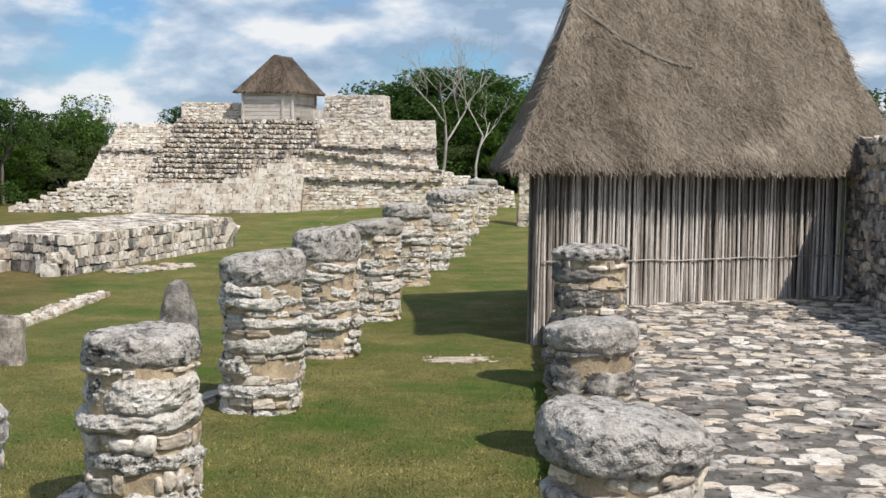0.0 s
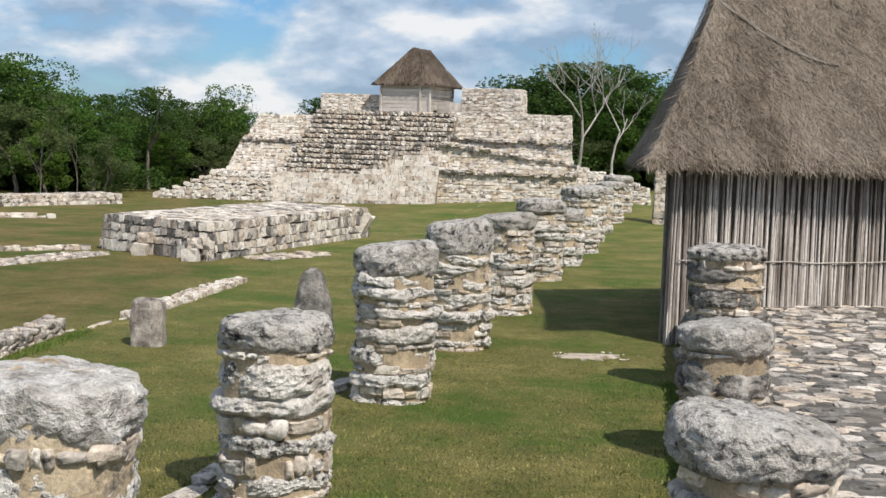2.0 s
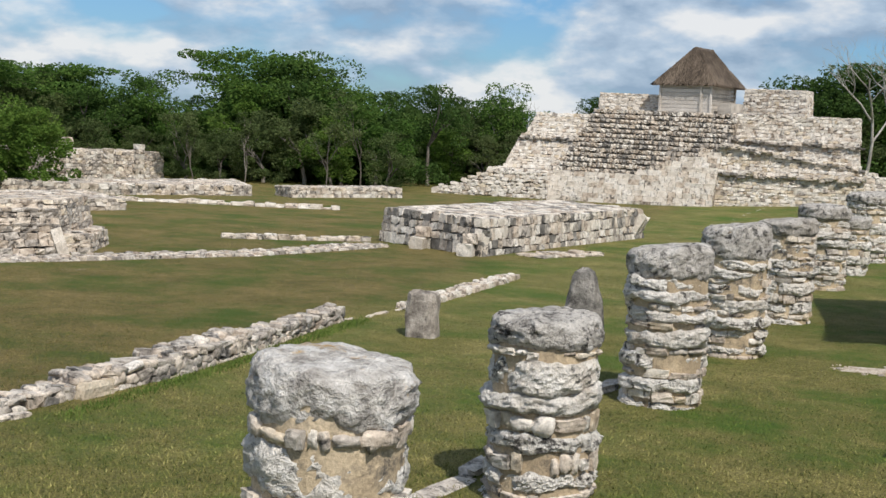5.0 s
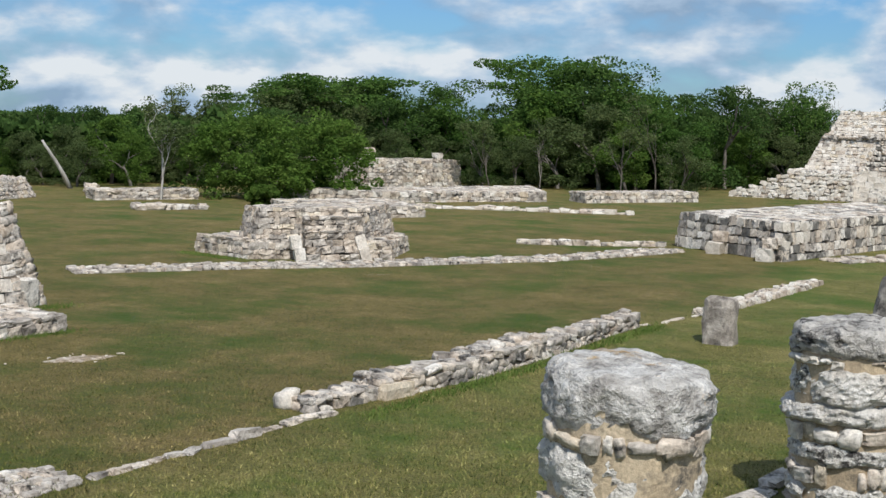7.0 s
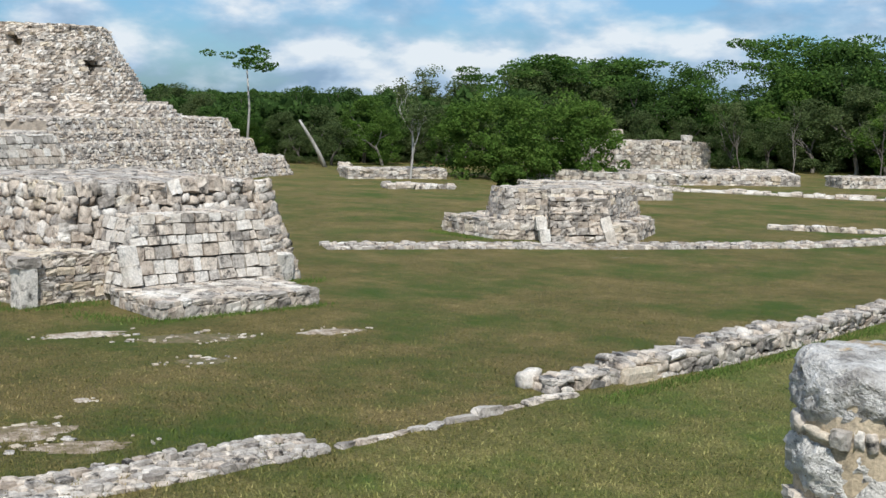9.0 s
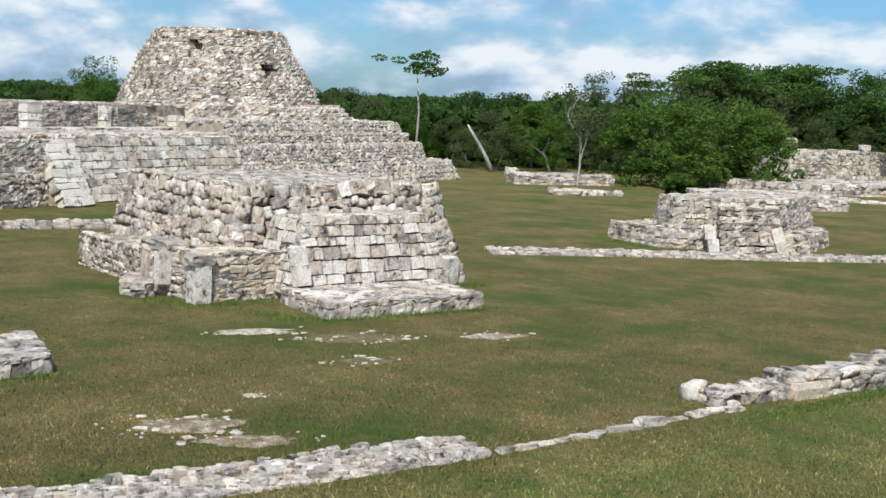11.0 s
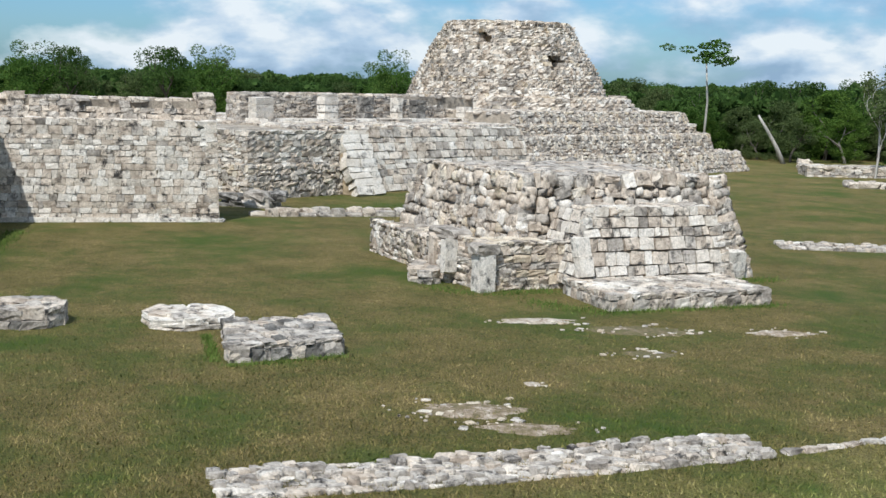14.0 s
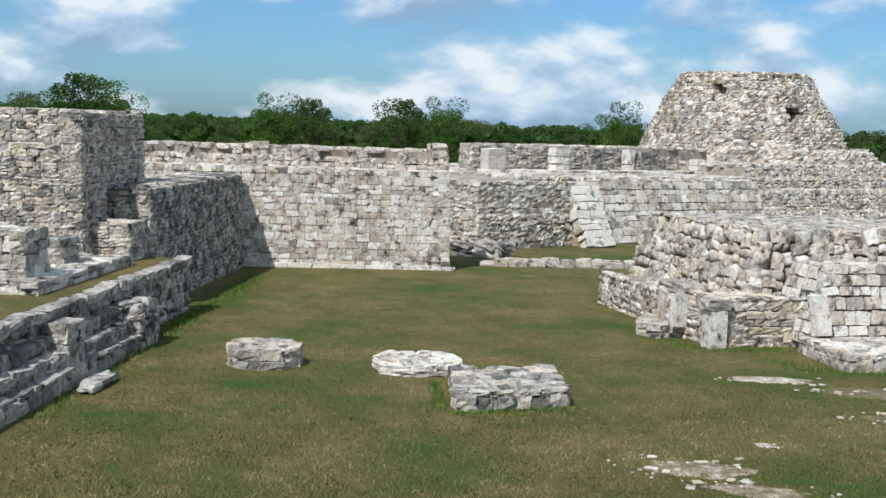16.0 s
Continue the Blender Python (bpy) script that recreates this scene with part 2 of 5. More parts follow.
def rock_arrays(seed, round_, rough, cuts=2):
    """A rugged stone in a unit box, between a block and a pebble."""
    bm = bmesh.new()
    bmesh.ops.create_cube(bm, size=1.0)
    bmesh.ops.subdivide_edges(bm, edges=bm.edges[:], cuts=cuts, use_grid_fill=True)
    rr = random.Random(seed)
    o = Vector((rr.uniform(-9, 9), rr.uniform(-9, 9), rr.uniform(-9, 9)))
    squash = Matrix.Rotation(rr.uniform(-0.12, 0.12), 3, "Y") @ Matrix.Rotation(rr.uniform(-0.1, 0.1), 3, "X")
    for v in bm.verts:
        d = v.co.normalized() * 0.56
        p = v.co.lerp(d, round_)
        p += noise.noise_vector(p * 2.3 + o) * rough + Vector((rr.uniform(-1, 1), rr.uniform(-1, 1), rr.uniform(-1, 1))) * rough * 0.35
        v.co = squash @ p
    verts = np.array([v.co[:] for v in bm.verts])
    bm.verts.index_update()
    faces = [[v.index for v in f.verts] for f in bm.faces]
    bm.free()
    return verts, np.array(faces)

FORMS = {"block": [rock_arrays(s, 0.17, 0.10) for s in range(14)], "rock": [rock_arrays(20 + s, 0.50, 0.19) for s in range(14)], "ashlar": [rock_arrays(40 + s, 0.09, 0.05, 2) for s in range(10)], "flag": [rock_arrays(60 + s, 0.38, 0.14) for s in range(12)],
         "far_block": [rock_arrays(80 + s, 0.15, 0.10, 1) for s in range(14)], "far_rock": [rock_arrays(100 + s, 0.40, 0.15, 1) for s in range(14)], "far_ashlar": [rock_arrays(120 + s, 0.07, 0.04, 1) for s in range(10)], "far_flag": [rock_arrays(140 + s, 0.34, 0.12, 1) for s in range(12)]}
CACHE = {}

def stone_mesh(form, i, mat):
    key = (form, i, mat.name)
    if key not in CACHE:
        v, f = FORMS[form][i]
        CACHE[key] = mesh_from("stone", v, f, mat, smooth=form == "rock")
    return CACHE[key]

def lay(parent, specs, limit=300, name="stone", rest="stonework"):
    """specs: (matrix, form, kind). The first are stones of their own, the others one joined part."""
    limit = min(limit, 36 if parent.name.startswith(("stepped", "round_t", "small", "low_")) else 150 if name == "stone" else 300)
    if parent.location.xy.length > 18.5:
        specs = [(m, form if form.startswith("far_") else "far_" + form, kind) for m, form, kind in specs]
    for m, form, kind in specs[:limit]:
        ob = new(name, stone_mesh(form, R.randrange(len(FORMS[form])), STONE[kind, False]))
        under(ob, parent)
        ob.matrix_basis = m
    more = specs[limit:]
    if more:
        kinds = sorted({k for _, _, k in more})
        vs, fs, ms, soft, n = [], [], [], [], 0
        for m, form, kind in more:
            v, f = FORMS[form][R.randrange(len(FORMS[form]))]
            a = np.array(m)
            vs.append(v @ a[:3, :3].T + a[:3, 3]); fs.append(f + n); n += len(v)
            ms += [kinds.index(kind)] * len(f)
            soft += [form == "rock"] * len(f)
        vs, fs = np.concatenate(vs), np.concatenate(fs)
        me = bpy.data.meshes.new(rest)
        me.from_pydata(vs.tolist(), [], fs.tolist())
        for k in kinds:
            me.materials.append(STONE[k, True])
        me.polygons.foreach_set("material_index", ms)
        me.polygons.foreach_set("use_smooth", soft)
        me.update()
        tagged(under(new(rest, me), parent), kind="stuff")

def axes(u, v, w, at):
    m = Matrix.Identity(4)
    for k in range(3):
        m[k][0], m[k][1], m[k][2], m[k][3] = u[k], v[k], w[k], at[k]
    return m

def pick(kinds):
    return R.choices([k for k, _ in kinds], [w for _, w in kinds])[0]

MIXED = (("lime", 6), ("warm", 1.2), ("grey", 2.2), ("pale", 1))

def face(P, Q, z0, z1, ch=0.16, cw=0.26, batter=0.04, depth=0.16, form="block", kinds=MIXED, top=None, gap=0.97, proud=0.02, ends=True):
    """Courses of stones from P to Q on the side to the right of that way, between two heights; top(s) may lower the upper edge."""
    P, Q = Vector((*P[:2], 0)), Vector((*Q[:2], 0))
    u = Q - P
    L = u.length
    u.normalize()
    n = Vector((u.y, -u.x, 0))
    out, z = [], z0
    if form != "ashlar":
        ch, cw = ch * 0.80, cw * 0.76
    while z < z1 - 0.03:
        h = min(ch * R.uniform(0.7, 1.35), z1 - z + 0.02)
        draw = batter * (z - z0) if ends else 0.0
        s, E = draw - R.uniform(0, 0.5) * cw * 0.3, L - draw
        while s < E - 0.02:
            w = min(cw * R.uniform(0.5, 1.6), E - s + 0.03)
            if E - s - w < 0.3 * cw:
                w = E - s
            mid = s + w / 2
            if top is None or z + h * 0.5 < top(mid):
                hh = h * (R.uniform(0.97, 1.05) if form == "ashlar" else R.uniform(0.88, 1.08))
                at = P + u * mid + Vector((0, 0, z + h / 2)) - n * (depth / 2 - proud * (0.4 if form == "ashlar" else 1.0) * R.uniform(0.2, 1.3) + batter * (z - z0))
                wild = 1.0 if form == "rock" else 0.35 if form == "block" else 0.1
                tilt = R.uniform(-0.3, 0.3) * wild
                at.z += R.uniform(-0.22, 0.22) * h * wild
                hh *= 1 + R.uniform(-0.1, 0.3) * wild
                up, out_n = (Vector((0, 0, 1)) - n * batter).normalized(), (n + Vector((0, 0, batter))).normalized()
                uu, ww = u * math.cos(tilt) + up * math.sin(tilt), up * math.cos(tilt) - u * math.sin(tilt)
                out.append((axes(uu * w * gap, out_n * depth, ww * hh * gap * math.hypot(1, batter), at), "block" if form == "rock" and R.random() < 0.4 else form, pick(kinds)))
            s += w
        z += h
    return out

def inside(p, poly):
    ok = True
    for a, b in zip(poly, poly[1:] + poly[:1]):
        if (b[0] - a[0]) * (p[1] - a[1]) - (b[1] - a[1]) * (p[0] - a[0]) < 0:
            ok = False
    return ok

def pave(poly, z, size=0.26, thick=0.08, form="flag", kinds=MIXED, fill=1.12, wild=0.35, slope=None):
    """Flat stones over a convex plot whose corners run anticlockwise."""
    xs, ys = [p[0] for p in poly], [p[1] for p in poly]
    out, y, row = [], min(ys), 0
    while y < max(ys):
        x = min(xs) - (row % 2) * size * 0.5
        while x < max(xs):
            w = size * R.uniform(0.75, 1.35)
            p = (x + R.uniform(-wild, wild) * size * 0.4, y + R.uniform(-wild, wild) * size * 0.4)
            if inside(p, poly):
                a = R.uniform(-0.7, 0.7)
                d = size * R.uniform(0.66, 0.98)
                zz = z + (slope(*p) if slope else 0) + R.uniform(-0.012, 0.012)
                out.append((Matrix.Translation((*p, zz - thick * 0.25)) @ Matrix.Rotation(a, 4, "Z") @ Matrix.Rotation(R.uniform(-0.03, 0.03), 4, "X") @ Matrix.Diagonal((w * fill, d * fill, thick, 1)), form, pick(kinds)))
            x += w
        y += size * 0.80
        row += 1
    return out

def prism(name, foot, z0, z1, mat, parent, batter=0.0, label="", kind=""):
    """A solid on a convex plot (anticlockwise), its sides leaning in by batter for each metre of height."""
    n = len(foot)
    c = Vector((sum(p[0] for p in foot) / n, sum(p[1] for p in foot) / n))
    tops = []
    for i in range(n):
        a, b, d = (Vector(foot[k % n][:2]) for k in (i - 1, i, i + 1))
        e1, e2 = (b - a).normalized(), (d - b).normalized()
        q = (Vector((-e1.y, e1.x)) + Vector((-e2.y, e2.x)))
        q = q / max(0.35, q.dot(Vector((-e1.y, e1.x))))
        tops.append(b + q * batter * (z1 - z0))
    vs = [(*p[:2], z0) for p in foot] + [(*p, z1) for p in tops]
    fs = [list(range(n))[::-1], list(range(n, 2 * n))] + [[i, (i + 1) % n, n + (i + 1) % n, n + i] for i in range(n)]
    return part(name, vs, fs, mat, parent, label, kind=kind)

def inset(foot, d):
    n = len(foot)
    out = []
    for i in range(n):
        a, b, e = (Vector(foot[k % n][:2]) for k in (i - 1, i, i + 1))
        e1, e2 = (b - a).normalized(), (e - b).normalized()
        q = Vector((-e1.y, e1.x)) + Vector((-e2.y, e2.x))
        q = q / max(0.35, q.dot(Vector((-e1.y, e1.x))))
        out.append(tuple(b + q * d))
    return out

def mass(t, foot, z0, z1, batter=0.06, sides=None, ch=0.16, cw=0.26, form="block", kinds=MIXED, cover=True, depth=0.2, limit=300, top=None, cover_kinds=None, size=0.3, core=RUBBLE, gap=1.0, cover_form="flag", core_top=None):
    """A faced block of masonry with a rubble core and a rough top."""
    prism("core", inset(foot, 0.07), z0 - 0.12, (core_top or z1) - 0.03, core, t, batter)
    specs = []
    n = len(foot)
    for i in (range(n) if sides is None else sides):
        specs += face(foot[i], foot[(i + 1) % n], z0 - 0.04, z1, ch, cw, batter, depth, form, kinds, top, gap)
    if cover and core_top is None:
        specs += pave(inset(foot, 0.12 + batter * (z1 - z0)), z1, size, 0.1, cover_form, cover_kinds or kinds)
    lay(t, specs, limit)
    return specs

# ---- ground ----
def ground_height(x, y):
    r = min(1.0, max(0.0, (y - 38) / 14))
    mound = 0.42 * math.exp(-((x - 1.0) / 6.0) ** 2) * r * r * (3 - 2 * r)
    return mound + 0.03 * noise.noise((x * 0.21, y * 0.21, 0)) - 0.005

def build_ground():
    def steps(lo, a, b, hi, d):
        v = list(np.arange(a, b, d))
        left, right, k = [], [], d
        x = a
        while x > lo:
            k *= 1.35; x -= k; left.append(x)
        x, k = b, d
        while x < hi:
            right.append(x); k *= 1.35; x += k
        return left[::-1] + v + right + [hi]
    xs, ys = steps(-3000, -42, 14, 3000, 0.45), steps(-3000, -6, 62, 3000, 0.45)
    verts = [(x, y, ground_height(x, y)) for y in ys for x in xs]
    nx = len(xs)
    faces = [(j * nx + i, j * nx + i + 1, (j + 1) * nx + i + 1, (j + 1) * nx + i) for j in range(len(ys) - 1) for i in range(nx - 1)]
    ob = new("ground", mesh_from("ground", verts, faces, GRASS, True))
    tagged(ob, "mown dry grass, green and straw-brown in patches", "ground", kind="structure")
build_ground()

# ---- paved platform by the hut ----
def edge_x(y):
    return 0.98 + (y - 7.78) * 0.062
platform = thing("platform", (3, 8, 0), "low stone platform paved with irregular grey flagstones", "platform", kind="structure")
PLAT = [(edge_x(-4), -4), (7.4, -4), (7.4, 24.0), (edge_x(17.3) + 0.35, 24.0), (edge_x(17.3) + 0.05, 17.3)]
prism("platform_bed", PLAT, -0.2, 0.50, FLAGBED, platform)
prism("platform_bed", [(-1.6, -4), (0.9, -4), (0.9, 3.6), (-1.2, 3.6)], -0.2, 0.47, FLAGBED, platform)
flags = pave([(edge_x(6.8) + 0.03, 6.8), (6.4, 6.8), (6.4, 19.6), (edge_x(17.3) + 0.3, 17.5)], 0.505, 0.265, 0.055, kinds=(("grey", 5), ("lime", 2.6), ("pale", 1.6), ("warm", 0.6), ("dark", 2.6)), fill=0.80, wild=0.8)
flags.sort(key=lambda s: s[0][1][3])
lay(platform, flags, 300, "flagstone", "flagstones")
lay(platform, face((edge_x(17.3), 17.3), (edge_x(5), 5), -0.05, 0.5, 0.17, 0.3, 0.0, 0.2, "rock", (("lime", 3), ("grey", 3), ("dark", 2)))[:250], 250)

# ---- round columns ----
def drum(t, x, y, z0, z1, r, seed, name, mat, top=False, label="", arc=None):
    """One broad weathered stone that fills the column's width, or the arc of it from one angle to another."""
    m, q = (84, 16) if arc is None else (36, 12)
    rr = random.Random(seed)
    sx, sy = rr.uniform(-0.03, 0.03), rr.uniform(-0.03, 0.03)
    if top:
        sx, sy = sx * 0.5, sy * 0.5
    o = Vector((seed * 3.1, seed * 1.7, seed * 0.3))
    lean = rr.uniform(-0.05, 0.05)
    vs, fs = [], []
    tall = z1 - z0
    for j in range(q):
        f = j / (q - 1)
        prof = 1.0 - (0.12 if top else 0.085) * abs(2 * f - (0.95 if top else 1.0)) ** 4.2
        for k in range(m):
            a = 2 * math.pi * k / m if arc is None else arc[0] + (arc[1] - arc[0]) * k / (m - 1)
            d = Vector((math.cos(a), math.sin(a), 0))
            p = Vector((d.x * r * 2.2, d.y * r * 2.2, (z0 + f * tall) * 2.9)) + o
            w = 1 + (0.05 if top else 0.10) * noise.noise(p) + (0.05 if top else 0.07) * noise.noise(p * 2.6) + 0.05 * noise.noise(p * 6.1) + 0.04 * noise.noise(p * 13) + 0.03 * noise.noise(p * 27) - 0.05 * abs(noise.noise(p * 9.0 + o))
            wavy = (0.02 if top else 0.045) * noise.noise(Vector((d.x * 1.5, d.y * 1.5, 7)) + o) + 0.024 * noise.noise(Vector((d.x * 4.5, d.y * 4.5, 3)) + o)
            low = 0.05 * noise.noise(Vector((d.x * 1.8, d.y * 1.8, 17)) + o) + 0.02 * noise.noise(Vector((d.x * 6, d.y * 6, 5)) + o)
            zz = z0 + f * tall + wavy * f + low * (1 - f) + lean * d.x * f
            if arc is not None:
                w *= 1 - 0.09 * abs(2 * k / (m - 1) - 1) ** 6
            vs.append((x + sx + d.x * r * prof * w, y + sy + d.y * r * prof * w, zz))
    turn = m if arc is None else m - 1
    for j in range(q - 1):
        for k in range(turn):
            fs.append((j * m + k, j * m + (k + 1) % m, (j + 1) * m + (k + 1) % m, (j + 1) * m + k))
    # uneven upper face
    last = (q - 1) * m
    for e, sc in enumerate((0.93, 0.8, 0.5, 0.15)):
        for k in range(m):
            b = vs[last + k]
            px, py = x + (b[0] - x) * sc, y + (b[1] - y) * sc
            hz = 0.05 * noise.noise((px * 2.4 + seed, py * 2.4, 1)) + 0.03 * noise.noise((px * 8, py * 8, seed)) + 0.012 * noise.noise((px * 22, py * 22, seed))
            vs.append((px, py, b[2] * sc + z1 * (1 - sc) + (0.03 if top else 0.0) * (1 - sc) ** 0.6 + hz * (0.7 if top else 1.0) * (1 - sc * 0.6)))
        for k in range(turn):
            i0 = last + e * m
            fs.append((i0 + k, i0 + (k + 1) % m, i0 + m + (k + 1) % m, i0 + m + k))
    fs.append([last + 4 * m + k for k in range(m)])
    fs.append(list(range(m))[::-1])
    part(name, vs, fs, mat, t, label, smooth=arc is None)

def column(x, y, r, h, seed, limit=300, group="columns of the ruined hall", cap=0.22, courses="", wide=1.04, capping=None, crust=None):
    global R
    keep, R = R, random.Random(seed)
    t = thing("column", (x, y, 0), "round ruined column of rough limestone drums and mortar, weathered cap", "column", group)
    n = 26
    def ring(z, rr):
        return [(x + math.cos(2 * math.pi * k / n) * rr * (1 + 0.03 * noise.noise((k, z * 3, seed))), y + math.sin(2 * math.pi * k / n) * rr * (1 + 0.03 * noise.noise((k, z * 3, seed + 5))), z) for k in range(n)]
    vs, fs, lv = [], [], 9
    for j in range(lv):
        vs += ring(-0.1 + (h + 0.04) * j / (lv - 1), r * 0.915)
    for j in range(lv - 1):
        fs += [[j * n + k, j * n + (k + 1) % n, (j + 1) * n + (k + 1) % n, (j + 1) * n + k] for k in range(n)]
    fs += [[(lv - 1) * n + k for k in range(n)]]
    part("mortar_core", vs, fs, MORTAR, t)
    specs, row = [], seed % 2
    def chips(z, hh, lo, hi, chance, dep, gap):
        a = R.uniform(0, 1)
        start = a
        while a < start + 2 * math.pi - 0.1:
            wa = min(R.uniform(lo, hi), start + 2 * math.pi - a)
            mid = a + wa / 2
            if R.random() < chance:
                d = Vector((math.cos(mid), math.sin(mid), 0))
                tn = Vector((-d.y, d.x, 0))
                rr = r + R.uniform(-0.025, 0.01)
                at = Vector((x, y, z + hh / 2 + R.uniform(-0.015, 0.015))) + d * (rr - dep / 2)
                tl = R.uniform(-0.1, 0.1)
                specs.append((axes((tn * math.cos(tl) + Vector((0, 0, math.sin(tl)))) * (2 * r * math.sin(wa / 2) * gap), d * dep, Vector((0, 0, 1)) * hh * R.uniform(0.5, 1.15), at), R.choice(("rock", "block")), pick((("pale", 2), ("lime", 5), ("warm", 1.5), ("grey", 2)))))
            a += wa
    # courses from the top down: D broad drum, S drum split in big stones, C chips set in mortar; the figure is its height in centimetres
    plan = [(c[0], int(c[1:]) / 100) for c in courses.split()]
    z = h - cap
    while z > -0.05:
        if plan:
            what, hh = plan.pop(0)
        else:
            row += 1
            what, hh = ("C", R.uniform(0.06, 0.13)) if row % 2 else (R.choice("DSSD"), R.uniform(0.11, 0.2))
        z -= hh
        if what == "D":
            drum(t, x, y, z, z + hh, r * R.uniform(0.99, 1.04), seed * 7 + int(z * 50), "drum_stone", crust or STONE["crust", False])
        elif what == "S":
            a = R.uniform(0, 6)
            ends = [a, a + R.uniform(1.7, 2.3), a + R.uniform(3.8, 4.5), a + 2 * math.pi]
            for k in range(3):
                drum(t, x, y, z, z + hh * R.uniform(0.85, 1.05), r * R.uniform(0.98, 1.04), seed * 13 + k % 2 + int(z * 70), "drum_stone", crust or STONE["crust", False], arc=(ends[k] + 0.005, ends[k + 1] - 0.005))
        else:
            chips(z, hh, 0.14, 0.62, 0.82, 0.12, 0.92)
    lay(t, specs, limit)
    drum(t, x, y, h - cap, h, r * wide, seed * 11, "cap_stone", capping or STONE["capping", False], True, "broad weathered grey cap stone with black lichen")
    R = keep
    return t

for k, (x, y, r, h, cap, wide, courses) in enumerate((
        (-2.42, 5.93, 0.415, 1.44, 0.27, 1.02, "C10 D27 C9 S15 C7 D16 C8 S18 C8"),
        (-2.03, 8.98, 0.405, 1.33, 0.21, 1.0, "C5 S25 D14 C15 D13 C14 S14 C6 D14"),
        (-1.72, 12.95, 0.415, 1.56, 0.30, 1.02, "S10 D13 C8 D11 C8 D17 C8 S14 C8 D13"),
        (-1.38, 16.45, 0.43, 1.60, 0.40, 1.0, "S12 D11 C8 S12 C6 D14 C7 S14"),
        (-0.95, 20.1, 0.43, 1.52, 0.22, 1.04, "C8 D20 C7 S14 D12"),
        (-0.55, 25.2, 0.46, 1.55, 0.25, 1.04, "S14 C7 D14"))):
    column(x, y, r, h, 100 + k, cap=cap, wide=wide, courses=courses, capping=OCHRE if k == 0 else None)
for k in range(6):
    y = 28.7 + 3.7 * k
    column(-1.72 + (y - 12.95) * 0.097 + R.uniform(-0.1, 0.1), y, R.uniform(0.44, 0.6), R.uniform(1.15, 1.6), 120 + k, limit=60)
for k, (x, y, r, h, cap, wide, courses) in enumerate((
        (0.95, 6.3, 0.38, 1.33, 0.22, 1.14, "C10 D22 C8 S14"),
        (1.33, 10.95, 0.385, 1.17, 0.21, 1.04, "C6 S9 D22 C7 S14"),
        (1.70, 14.1, 0.405, 1.58, 0.14, 1.03, "C9 D14 C6 S20 C6 D14"))):
    column(x, y, r, h, 140 + k, group="columns along the platform edge", cap=cap, wide=wide, courses=courses, crust=STONE["dark" if k else "grey", False])

